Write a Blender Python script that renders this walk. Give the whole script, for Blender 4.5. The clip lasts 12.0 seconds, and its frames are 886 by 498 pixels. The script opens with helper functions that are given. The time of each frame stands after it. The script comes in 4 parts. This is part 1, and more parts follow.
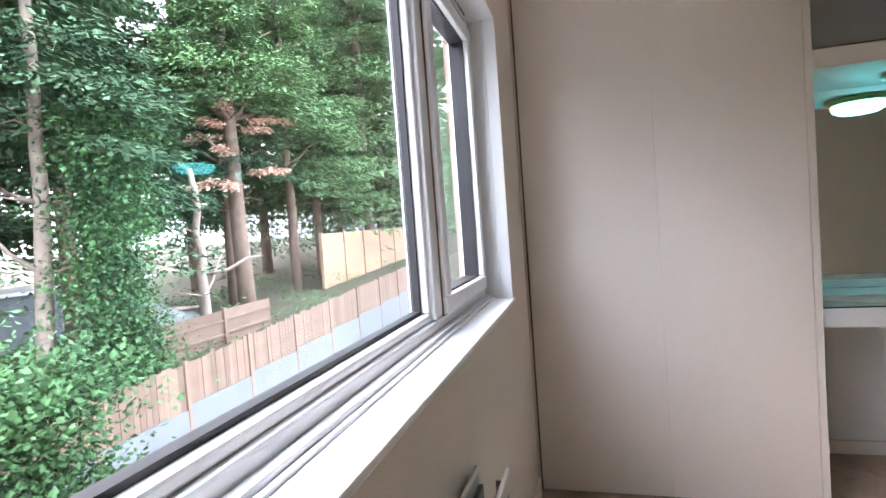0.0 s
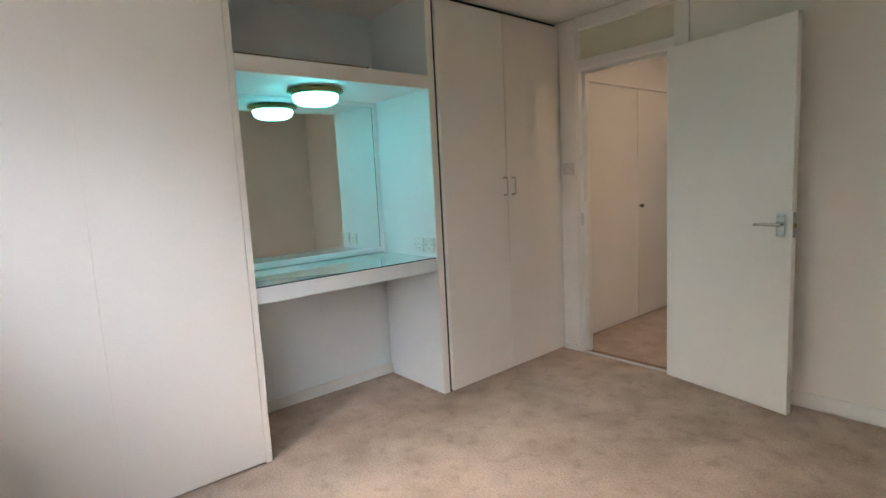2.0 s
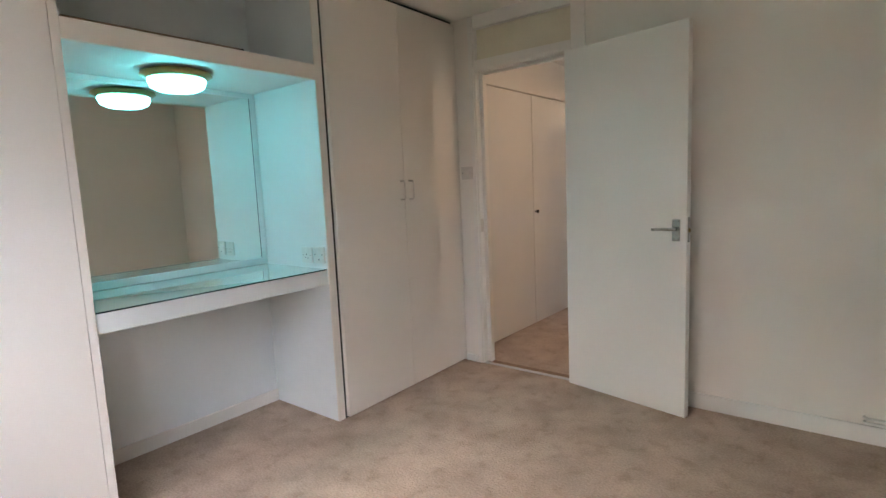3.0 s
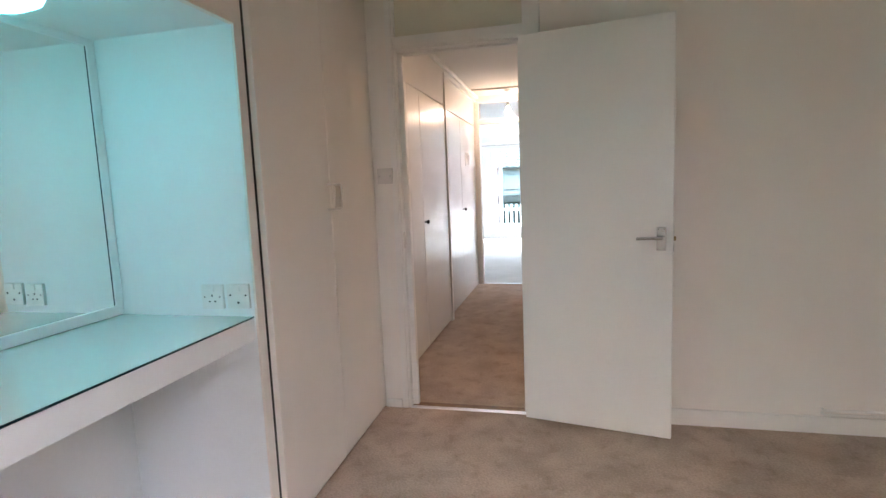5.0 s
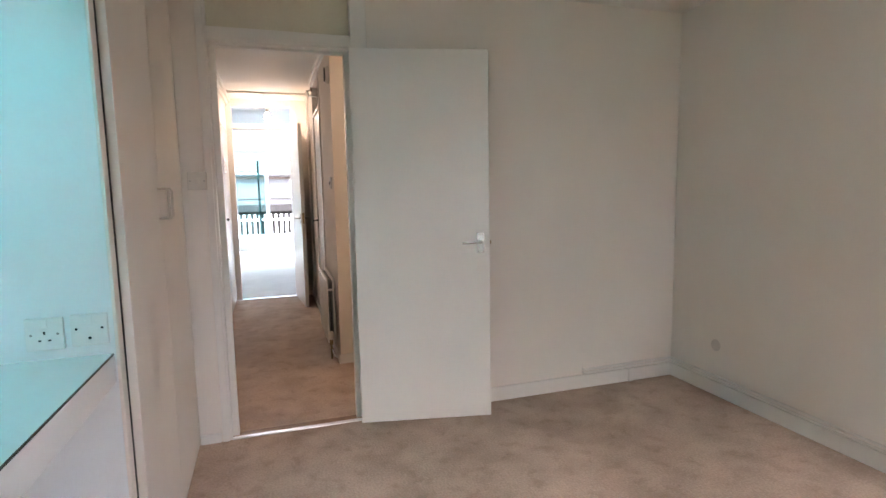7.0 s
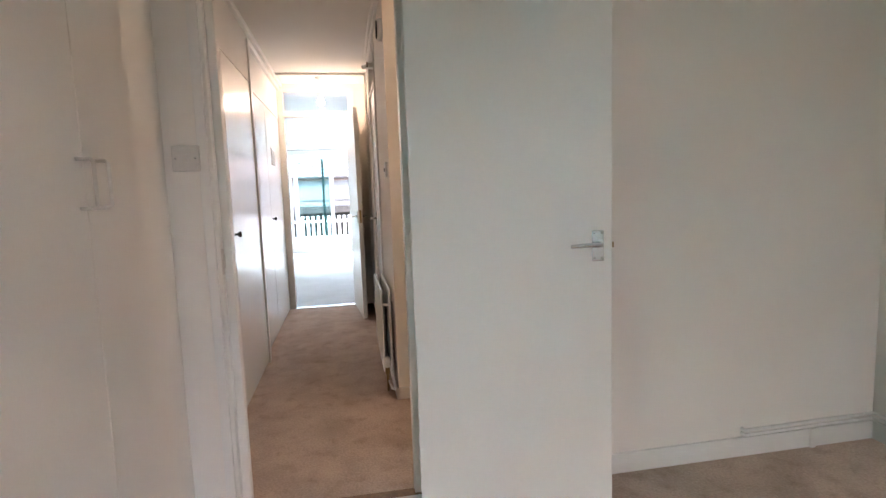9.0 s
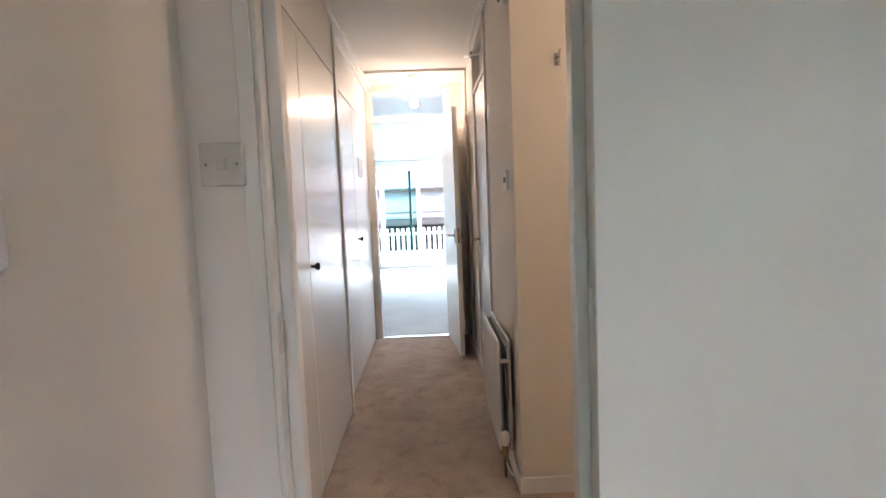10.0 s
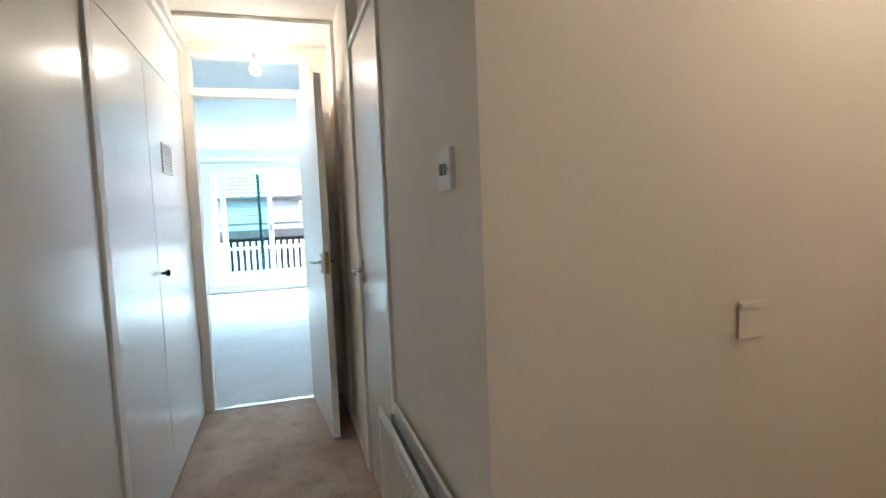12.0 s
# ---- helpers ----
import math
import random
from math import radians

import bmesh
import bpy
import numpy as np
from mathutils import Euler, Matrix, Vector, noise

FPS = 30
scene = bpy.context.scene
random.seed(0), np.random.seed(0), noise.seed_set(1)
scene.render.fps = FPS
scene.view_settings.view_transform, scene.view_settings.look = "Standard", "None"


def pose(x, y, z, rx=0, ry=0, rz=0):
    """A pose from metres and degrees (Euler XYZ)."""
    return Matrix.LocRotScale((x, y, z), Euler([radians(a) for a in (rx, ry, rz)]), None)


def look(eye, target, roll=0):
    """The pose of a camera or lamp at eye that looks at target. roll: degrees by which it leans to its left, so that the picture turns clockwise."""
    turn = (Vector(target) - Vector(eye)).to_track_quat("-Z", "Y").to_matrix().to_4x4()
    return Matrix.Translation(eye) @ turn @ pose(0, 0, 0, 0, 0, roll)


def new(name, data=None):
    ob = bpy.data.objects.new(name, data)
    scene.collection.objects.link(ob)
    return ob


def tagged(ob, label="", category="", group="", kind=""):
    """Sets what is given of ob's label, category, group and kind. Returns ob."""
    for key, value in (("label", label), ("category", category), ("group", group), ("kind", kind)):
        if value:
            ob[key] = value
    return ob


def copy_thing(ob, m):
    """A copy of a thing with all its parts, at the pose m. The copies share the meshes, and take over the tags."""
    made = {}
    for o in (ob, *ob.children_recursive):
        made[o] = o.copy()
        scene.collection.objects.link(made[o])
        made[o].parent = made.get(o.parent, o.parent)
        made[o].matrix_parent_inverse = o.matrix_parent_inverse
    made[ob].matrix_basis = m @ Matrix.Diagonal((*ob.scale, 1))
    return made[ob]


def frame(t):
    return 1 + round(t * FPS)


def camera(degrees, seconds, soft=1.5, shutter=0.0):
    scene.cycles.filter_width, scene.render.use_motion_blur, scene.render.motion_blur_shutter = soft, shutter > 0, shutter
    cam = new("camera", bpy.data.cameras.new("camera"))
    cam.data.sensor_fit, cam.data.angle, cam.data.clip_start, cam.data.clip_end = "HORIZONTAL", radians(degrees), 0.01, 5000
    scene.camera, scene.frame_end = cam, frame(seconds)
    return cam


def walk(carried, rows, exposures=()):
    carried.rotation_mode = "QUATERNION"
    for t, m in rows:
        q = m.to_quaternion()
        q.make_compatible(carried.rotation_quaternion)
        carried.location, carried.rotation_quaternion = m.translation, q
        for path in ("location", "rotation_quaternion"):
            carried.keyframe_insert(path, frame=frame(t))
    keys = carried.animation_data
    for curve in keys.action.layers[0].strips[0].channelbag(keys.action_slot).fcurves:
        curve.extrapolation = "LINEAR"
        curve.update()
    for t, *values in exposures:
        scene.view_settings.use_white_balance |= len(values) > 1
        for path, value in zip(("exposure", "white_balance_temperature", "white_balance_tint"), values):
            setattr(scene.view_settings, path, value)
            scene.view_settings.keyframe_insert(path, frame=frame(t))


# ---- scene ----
# ---- camera and its walk ----
cam = camera(80.6, 12.0)
EXPO = [(0.0, 3.4, 8000, 26), (0.5, 3.4, 8100, 23), (1.2, 3.65, 7900, 19), (2.2, 3.9, 7800, 19), (3.0, 3.95, 7700, 21), (4.0, 4.0, 7700, 26), (6.5, 4.05, 7600, 27), (8.3, 4.2, 7400, 23), (9.0, 4.15, 7300, 23), (10.2, 4.1, 7000, 21), (11.0, 4.15, 6700, 17), (11.5, 4.05, 6500, 12), (12.0, 3.9, 6300, 8)]
PATH = [
    (0, (2.458, -3.197, 1.29), (0.534, -3.736, 1.207), -4.2),
    (0.5, (2.29, -3.27, 1.285), (0.3, -3.165, 1.14), -4.35),
    (1, (2.301, -3.265, 1.27), (0.412, -2.637, 1.076), -4.3),
    (1.5, (2.309, -3.238, 1.265), (0.613, -2.202, 1.04), -3.7),
    (2, (2.372, -3.138, 1.278), (0.847, -1.868, 1.03), -3.0),
    (2.5, (2.344, -3.086, 1.266), (0.975, -1.648, 1.024), -2.6),
    (3, (2.164, -2.965, 1.256), (0.931, -1.408, 1.016), -2.5),
    (4.8, (1.17, -2.806, 1.268), (0.63, -0.897, 1.03), -2.5),
    (5, (1.038, -2.775, 1.267), (0.578, -0.844, 1.029), -2.3),
    (5.5, (0.698, -2.749, 1.278), (0.581, -0.766, 1.041), -1.6),
    (6, (0.538, -2.741, 1.286), (0.705, -0.763, 1.041), -1.3),
    (6.5, (0.427, -2.784, 1.283), (0.898, -0.855, 1.045), -1.0),
    (6.7, (0.407, -2.808, 1.284), (0.986, -0.908, 1.051), -1.0),
    (8.3, (0.594, -2.411, 1.17), (1.23, -0.527, 0.957), -1.1),
    (8.5, (0.606, -2.266, 1.169), (1.146, -0.353, 0.954), -1.5),
    (9, (0.596, -1.923, 1.195), (0.947, 0.034, 0.977), -2.0),
    (9.5, (0.562, -1.548, 1.222), (0.763, 0.431, 1.017), -2.3),
    (10, (0.484, -1.099, 1.235), (0.532, 0.893, 1.069), -2.3),
    (10.5, (0.433, -0.714, 1.232), (0.421, 1.281, 1.095), -2.4),
    (11, (0.41, -0.382, 1.227), (0.356, 1.614, 1.103), -2.5),
    (11.5, (0.422, -0.087, 1.235), (0.584, 1.903, 1.106), -2.3),
    (12, (0.502, 0.167, 1.253), (1.077, 2.077, 1.102), -2.3),
]
walk(cam, [(t, look(eye, target, roll)) for t, eye, target, roll in PATH], EXPO)


# ---- world and large lights ----
SUN_EL, SUN_AZ = radians(42), radians(176)
world = bpy.data.worlds.new("overcast_sky")
scene.world = world
world.use_nodes = True
wn = world.node_tree.nodes
sky = wn.new("ShaderNodeTexSky")
sky.sky_type, sky.sun_disc = "NISHITA", False
sky.sun_elevation, sky.sun_rotation = SUN_EL, SUN_AZ
sky.air_density, sky.dust_density, sky.ozone_density = 1.0, 4.0, 1.0
haze = wn.new("ShaderNodeMix")
haze.data_type = "RGBA"
haze.inputs[0].default_value = 0.75
haze.inputs[7].default_value = (6.8, 9.5, 12.8, 1)
world.node_tree.links.new(sky.outputs[0], haze.inputs[6])
world.node_tree.links.new(haze.outputs[2], wn["Background"].inputs[0])
wn["Background"].inputs[1].default_value = 0.15


def lamp(name, kind, watts, colour, m, size=0.1):
    d = bpy.data.lights.new(name, kind)
    d.energy, d.color = watts, colour
    if kind == "SUN":
        d.angle = size
    elif kind == "AREA":
        d.shape, d.size, d.size_y = "RECTANGLE", size[0], size[1]
    else:
        d.shadow_soft_size = size
    ob = new(name, d)
    ob.matrix_basis = m
    return ob


lamp("sun", "SUN", 0.3, (1, 0.99, 0.98), look((0, 0, 20), (0 - math.sin(SUN_AZ), 0 - math.cos(SUN_AZ), 20 - math.tan(SUN_EL))), radians(45))

# added fill lamp, unseen: boosts the sky's light at the living room window head
lamp("living_window_sky", "AREA", 150.0, (0.62, 0.87, 1.0), look((1.25, 10.75, 3.0), (0.9, 7.0, 0.6)), (3.6, 0.9))


# ---- materials ----
def mat(name, base, rough=0.5, metal=0.0, vary=0.06, scale=3.0, bump=0.0, fine=120.0, spec=0.5, other=None, coat=0.0, per_piece=0.0, grain=0.35):
    m = bpy.data.materials.new(name)
    m.use_nodes = True
    n, l = m.node_tree.nodes, m.node_tree.links
    p = n["Principled BSDF"]
    p.inputs["Roughness"].default_value, p.inputs["Metallic"].default_value = rough, metal
    p.inputs["Specular IOR Level"].default_value = spec
    p.inputs["Coat Weight"].default_value = coat
    tc = n.new("ShaderNodeTexCoord")
    big, small = n.new("ShaderNodeTexNoise"), n.new("ShaderNodeTexNoise")
    big.inputs["Scale"].default_value, small.inputs["Scale"].default_value = scale, fine
    big.inputs["Detail"].default_value = 8
    for t in (big, small):
        l.new(tc.outputs["Object"], t.inputs["Vector"])
    mul = n.new("ShaderNodeMath")
    mul.operation = "MULTIPLY_ADD"
    mul.inputs[1].default_value, mul.inputs[2].default_value = grain, 0.5 * (0.35 - grain)
    l.new(small.outputs[0], mul.inputs[0])
    add = n.new("ShaderNodeMath")
    l.new(big.outputs[0], add.inputs[0])
    l.new(mul.outputs[0], add.inputs[1])
    ramp = n.new("ShaderNodeValToRGB")
    lo = other or tuple(c * (1 - 2 * vary) for c in base)
    ramp.color_ramp.elements[0].position, ramp.color_ramp.elements[1].position = 0.48, 0.88
    ramp.color_ramp.elements[0].color, ramp.color_ramp.elements[1].color = (*lo, 1), (*base, 1)
    l.new(add.outputs[0], ramp.inputs[0])
    out = ramp.outputs[0]
    if per_piece:
        info, hsv, mr = n.new("ShaderNodeObjectInfo"), n.new("ShaderNodeHueSaturation"), n.new("ShaderNodeMapRange")
        mr.inputs[3].default_value, mr.inputs[4].default_value = 1 - per_piece, 1 + per_piece
        l.new(info.outputs["Random"], mr.inputs[0])
        l.new(mr.outputs[0], hsv.inputs["Value"])
        l.new(out, hsv.inputs["Color"])
        out = hsv.outputs[0]
    l.new(out, p.inputs["Base Color"])
    if bump:
        b = n.new("ShaderNodeBump")
        b.inputs["Strength"].default_value, b.inputs["Distance"].default_value = bump, 0.004
        l.new(add.outputs[0] if fine < 60 else small.outputs[0], b.inputs["Height"])
        l.new(b.outputs[0], p.inputs["Normal"])
    return m


def glass_mat(name, tint=(1, 1, 1)):
    m = bpy.data.materials.new(name)
    m.use_nodes = True
    n, l = m.node_tree.nodes, m.node_tree.links
    n.remove(n["Principled BSDF"])
    mix, tr, gl, fr, pw = n.new("ShaderNodeMixShader"), n.new("ShaderNodeBsdfTransparent"), n.new("ShaderNodeBsdfGlossy"), n.new("ShaderNodeLayerWeight"), n.new("ShaderNodeMath")
    tr.inputs[0].default_value = (*tint, 1)
    gl.inputs["Roughness"].default_value = 0.01
    pw.operation = "POWER"
    pw.inputs[1].default_value = 4.0
    l.new(fr.outputs["Facing"], pw.inputs[0])
    fl = n.new("ShaderNodeMath")
    fl.operation = "MULTIPLY_ADD"
    fl.inputs[1].default_value, fl.inputs[2].default_value = 0.5, 0.03
    l.new(pw.outputs[0], fl.inputs[0])
    l.new(fl.outputs[0], mix.inputs[0])
    l.new(tr.outputs[0], mix.inputs[1])
    l.new(gl.outputs[0], mix.inputs[2])
    l.new(mix.outputs[0], n["Material Output"].inputs[0])
    return m


def glow_mat(name, colour, strength):
    m = bpy.data.materials.new(name)
    m.use_nodes = True
    p = m.node_tree.nodes["Principled BSDF"]
    p.inputs["Base Color"].default_value = (*colour, 1)
    p.inputs["Emission Color"].default_value = (*colour, 1)
    p.inputs["Emission Strength"].default_value = strength
    p.inputs["Roughness"].default_value = 0.25
    return m


def leaf_mat(name, base, lo):
    m = mat(name, base, 0.9, vary=0.2, scale=1.2, fine=14, other=lo, spec=0.1)
    n, l = m.node_tree.nodes, m.node_tree.links
    geo, hsv, mr = n.new("ShaderNodeNewGeometry"), n.new("ShaderNodeHueSaturation"), n.new("ShaderNodeMapRange")
    mr.inputs[3].default_value, mr.inputs[4].default_value = 0.45, 1.7
    l.new(geo.outputs["Random Per Island"], mr.inputs[0])
    l.new(mr.outputs[0], hsv.inputs["Value"])
    p = n["Principled BSDF"]
    l.new(p.inputs["Base Color"].links[0].from_socket, hsv.inputs["Color"])
    l.new(hsv.outputs[0], p.inputs["Base Color"])
    return m


WALL = mat("wall_paint", (0.84, 0.77, 0.70), 0.75, vary=0.03, scale=1.2, bump=0.12, fine=220, spec=0.3)
HOOKWALL = mat("cream_wall_paint", (0.80, 0.72, 0.62), 0.7, vary=0.03, scale=1.2, bump=0.12, fine=220, spec=0.3)
LIVW = mat("cool_white_paint", (0.80, 0.81, 0.82), 0.7, vary=0.02, scale=1.0, bump=0.08, fine=200, spec=0.3)
FAINT = mat("faint_wall_mark", (0.70, 0.63, 0.57), 0.75, vary=0.06, scale=30)
CEIL = mat("ceiling_paint", (0.86, 0.82, 0.77), 0.85, vary=0.02, scale=1.0, bump=0.1, fine=160, spec=0.2)
GLOSS = mat("satin_white_paint", (0.80, 0.76, 0.71), 0.42, vary=0.02, scale=2.0, bump=0.03, fine=90)
CUPB = mat("gloss_white_paint", (0.82, 0.79, 0.75), 0.24, vary=0.02, scale=2.0, bump=0.035, fine=60)
WARD = mat("wardrobe_paint", (0.80, 0.73, 0.66), 0.5, vary=0.03, scale=1.5, bump=0.05, fine=150)
NICHE = mat("niche_white_paint", (0.76, 0.79, 0.79), 0.4, vary=0.02, scale=2.0, bump=0.03, fine=90)
FANL = mat("fanlight_panel_paint", (0.72, 0.66, 0.52), 0.5, vary=0.05, scale=4.0)
CARPET = mat("beige_carpet", (0.535, 0.405, 0.325), 0.97, vary=0.2, scale=5.0, bump=1.0, fine=95, spec=0.05, grain=1.0, other=(0.415, 0.313, 0.25))


def trodden(m, scale, lo, hi, dark):
    """Pile brushed the other way: soft-edged darker patches of footprint size."""
    n, l = m.node_tree.nodes, m.node_tree.links
    p = n["Principled BSDF"]
    tc, big, ramp, mul = n.new("ShaderNodeTexCoord"), n.new("ShaderNodeTexNoise"), n.new("ShaderNodeMapRange"), n.new("ShaderNodeMix")
    big.inputs["Scale"].default_value, big.inputs["Detail"].default_value, big.inputs["Distortion"].default_value = scale, 6, 0.35
    l.new(tc.outputs["Object"], big.inputs["Vector"])
    ramp.inputs[1].default_value, ramp.inputs[2].default_value = lo, hi
    l.new(big.outputs[0], ramp.inputs[0])
    mul.data_type, mul.blend_type = "RGBA", "MULTIPLY"
    mul.inputs[7].default_value = (dark, dark * 0.98, dark * 0.96, 1)
    l.new(ramp.outputs[0], mul.inputs[0])
    l.new(p.inputs["Base Color"].links[0].from_socket, mul.inputs[6])
    l.new(mul.outputs[2], p.inputs["Base Color"])


trodden(CARPET, 3.0, 0.48, 0.7, 0.87)
trodden(CARPET, 12.0, 0.54, 0.7, 0.84)
CARPET2 = mat("pale_carpet", (0.58, 0.56, 0.54), 0.97, vary=0.08, scale=2.0, bump=0.7, fine=120, spec=0.05, grain=0.8)
UPVC = mat("white_upvc", (0.78, 0.79, 0.81), 0.3, vary=0.015, scale=6)
GASKET = mat("black_rubber", (0.012, 0.013, 0.016), 0.5)
SILL = mat("sill_gloss_paint", (0.82, 0.84, 0.85), 0.32, vary=0.02, scale=4)
PLASTIC = mat("white_plastic", (0.76, 0.75, 0.72), 0.35, vary=0.03, scale=20)
PLATE = mat("aged_and_shaded_white_plastic", (0.66, 0.60, 0.54), 0.4, vary=0.04, scale=15)
CHROME = mat("satin_chrome", (0.62, 0.62, 0.60), 0.25, 1.0, vary=0.05)
BRASS = mat("aged_brass", (0.42, 0.28, 0.12), 0.3, 1.0, vary=0.2, scale=12)
STEEL = mat("steel_screw", (0.35, 0.33, 0.30), 0.4, 1.0)
BLACK = mat("black_knob", (0.012, 0.012, 0.014), 0.25)
DARK = mat("dark_gap", (0.03, 0.025, 0.02), 0.8)
RADI = mat("radiator_enamel", (0.78, 0.75, 0.70), 0.35, vary=0.03, scale=8)
RADIN = mat("radiator_fins_grey", (0.30, 0.31, 0.29), 0.7, vary=0.1, scale=20)
TIMBER = mat("brown_threshold_wood", (0.28, 0.15, 0.08), 0.5, vary=0.2, scale=30)
ALU = mat("aluminium_strip", (0.7, 0.7, 0.7), 0.3, 0.9)
BATTEN_SHADE = mat("brown_batten_and_gap_shade", (0.22, 0.13, 0.07), 0.6, vary=0.15, scale=20)
GLASS = glass_mat("clear_glass")
# teal tint puts the sliding pane's double reflection into the glass colour
TGLASS = glass_mat("reflection_tint_glass", (0.74, 0.95, 0.96))
MIRROR = mat("mirror_silver", (0.86, 0.90, 0.88), 0.01, 1.0, vary=0.0)
GLASSTOP = mat("glass_desk_top", (0.62, 0.74, 0.72), 0.06, vary=0.01, coat=1.0)
GEDGE = mat("dark_glass_edge", (0.01, 0.03, 0.04), 0.15)
VANITY_GLOW = glow_mat("lit_opal_glass", (0.05, 0.70, 0.83), 1.3)
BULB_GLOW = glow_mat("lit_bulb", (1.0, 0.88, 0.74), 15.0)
BARK = mat("conifer_bark", (0.23, 0.16, 0.12), 0.9, vary=0.25, scale=5, bump=0.8, fine=30)
PALEBARK = mat("pale_bark", (0.42, 0.33, 0.27), 0.9, vary=0.25, scale=5, bump=0.8, fine=30)
LEAF = leaf_mat("conifer_leaf", (0.08, 0.165, 0.088), (0.02, 0.052, 0.03))
BOUNCE_YARD = mat("daylight_bounce_concrete", (0.55, 0.54, 0.51), 0.9, vary=0.1, scale=1.5, bump=0.3, fine=40)
LEAF2 = leaf_mat("bright_conifer_leaf", (0.13, 0.26, 0.11), (0.05, 0.11, 0.055))
IVY = leaf_mat("ivy_leaf", (0.075, 0.19, 0.075), (0.03, 0.08, 0.04))
DEAD = leaf_mat("dead_leaf", (0.66, 0.44, 0.34), (0.46, 0.29, 0.21))
FENCEW = mat("weathered_fence_wood", (0.215, 0.15, 0.112), 0.9, vary=0.3, scale=3, bump=0.5, fine=40, other=(0.15, 0.09, 0.06), per_piece=0.25)
FENCEN = mat("new_orange_fence_wood", (0.43, 0.28, 0.18), 0.85, vary=0.15, scale=4, bump=0.4, fine=40, per_piece=0.1)
CONC = mat("pale_concrete", (0.15, 0.168, 0.18), 0.9, vary=0.1, scale=3, bump=0.3, fine=50)
SOIL = mat("leaf_litter_ground", (0.085, 0.07, 0.045), 0.95, vary=0.3, scale=1.5, bump=0.8, fine=20, other=(0.035, 0.045, 0.02))
TARP = mat("grey_tarpaulin", (0.20, 0.21, 0.22), 0.5, vary=0.25, scale=3, bump=0.6, fine=10)
BLUE = mat("blue_plastic", (0.03, 0.22, 0.55), 0.4)
ROOFT = mat("brown_roof_tile", (0.2, 0.16, 0.15), 0.85, vary=0.2, scale=3, bump=0.3, per_piece=0.15)
HUNGT = mat("grey_hung_tile", (0.17, 0.175, 0.18), 0.85, vary=0.15, scale=3, bump=0.3, per_piece=0.12)
BRICK = mat("house_brick", (0.36, 0.23, 0.17), 0.9, vary=0.15, scale=12, bump=0.3)
DARKWOOD = mat("dark_stained_timber", (0.022, 0.018, 0.016), 0.7, vary=0.2, scale=6)
WHITEWOOD = mat("white_painted_timber", (0.75, 0.75, 0.73), 0.6, vary=0.05, scale=6)
WINGLASS = mat("far_window_glass", (0.10, 0.13, 0.15), 0.08, vary=0.2, scale=0.8)
TEALFR = mat("dark_green_frame", (0.015, 0.06, 0.055), 0.4)
GREY_SHADE = mat("grey_paint_and_shade", (0.60, 0.53, 0.47), 0.7, vary=0.1, scale=30)


# ---- mesh helpers ----
def boxes(items, bevel=0.0):
    """One bmesh of axis-aligned boxes, each given by two corners."""
    bm = bmesh.new()
    for a, b in items:
        vs = bmesh.ops.create_cube(bm, size=1)["verts"]
        for v in vs:
            v.co = Vector([(a[i] + b[i]) / 2 + v.co[i] * abs(b[i] - a[i]) for i in range(3)])
    if bevel:
        bmesh.ops.bevel(bm, geom=bm.edges[:], offset=bevel, segments=2, affect="EDGES", profile=0.5)
    return bm


def box(a, b, bevel=0.0):
    return boxes([(a, b)], bevel)


def turned(profile, axis="z", n=24, at=(0, 0, 0)):
    """A solid of revolution from (radius, height) pairs."""
    bm = bmesh.new()
    rings = []
    for r, h in profile:
        ring = []
        for k in range(n):
            a = 2 * math.pi * k / n
            c = (r * math.cos(a), r * math.sin(a), h)
            if axis == "y":
                c = (c[0], c[2], c[1])
            elif axis == "x":
                c = (c[2], c[0], c[1])
            ring.append(bm.verts.new(Vector(c) + Vector(at)))
        rings.append(ring)
    for p, q in zip(rings, rings[1:]):
        for k in range(n):
            bm.faces.new((p[k], p[(k + 1) % n], q[(k + 1) % n], q[k]))
    bm.faces.new(rings[0][::-1])
    bm.faces.new(rings[-1])
    bmesh.ops.recalc_face_normals(bm, faces=bm.faces[:])
    return bm


def tube(points, radius, n=8, ends=None):
    """A round bar along points; ends: the radius at the last point."""
    bm = bmesh.new()
    pts = [Vector(p) for p in points]
    rings = []
    for i, p in enumerate(pts):
        d = (pts[min(i + 1, len(pts) - 1)] - pts[max(i - 1, 0)]).normalized()
        u = d.orthogonal().normalized() if abs(d.z) > 0.9 else d.cross(Vector((0, 0, 1))).normalized()
        w = d.cross(u)
        r = radius if ends is None else radius + (ends - radius) * i / (len(pts) - 1)
        rings.append([bm.verts.new(p + (u * math.cos(2 * math.pi * k / n) + w * math.sin(2 * math.pi * k / n)) * r) for k in range(n)])
    for a, b in zip(rings, rings[1:]):
        for k in range(n):
            bm.faces.new((a[k], a[(k + 1) % n], b[(k + 1) % n], b[k]))
    bm.faces.new(rings[0][::-1])
    bm.faces.new(rings[-1])
    bmesh.ops.recalc_face_normals(bm, faces=bm.faces[:])
    return bm


def join(*bms):
    out = bmesh.new()
    for b in bms:
        me = bpy.data.meshes.new("tmp")
        b.to_mesh(me)
        b.free()
        out.from_mesh(me)
        bpy.data.meshes.remove(me)
    return out


def mesh_of(name, bm, material, smooth=False):
    me = bpy.data.meshes.new(name)
    bm.to_mesh(me)
    bm.free()
    me.materials.append(material)
    if smooth:
        for f in me.polygons:
            f.use_smooth = True
    return me


def part(name, bm, material, parent, label="", smooth=False):
    ob = new(name, mesh_of(name, bm, material, smooth))
    ob.parent = parent
    return tagged(ob, label)


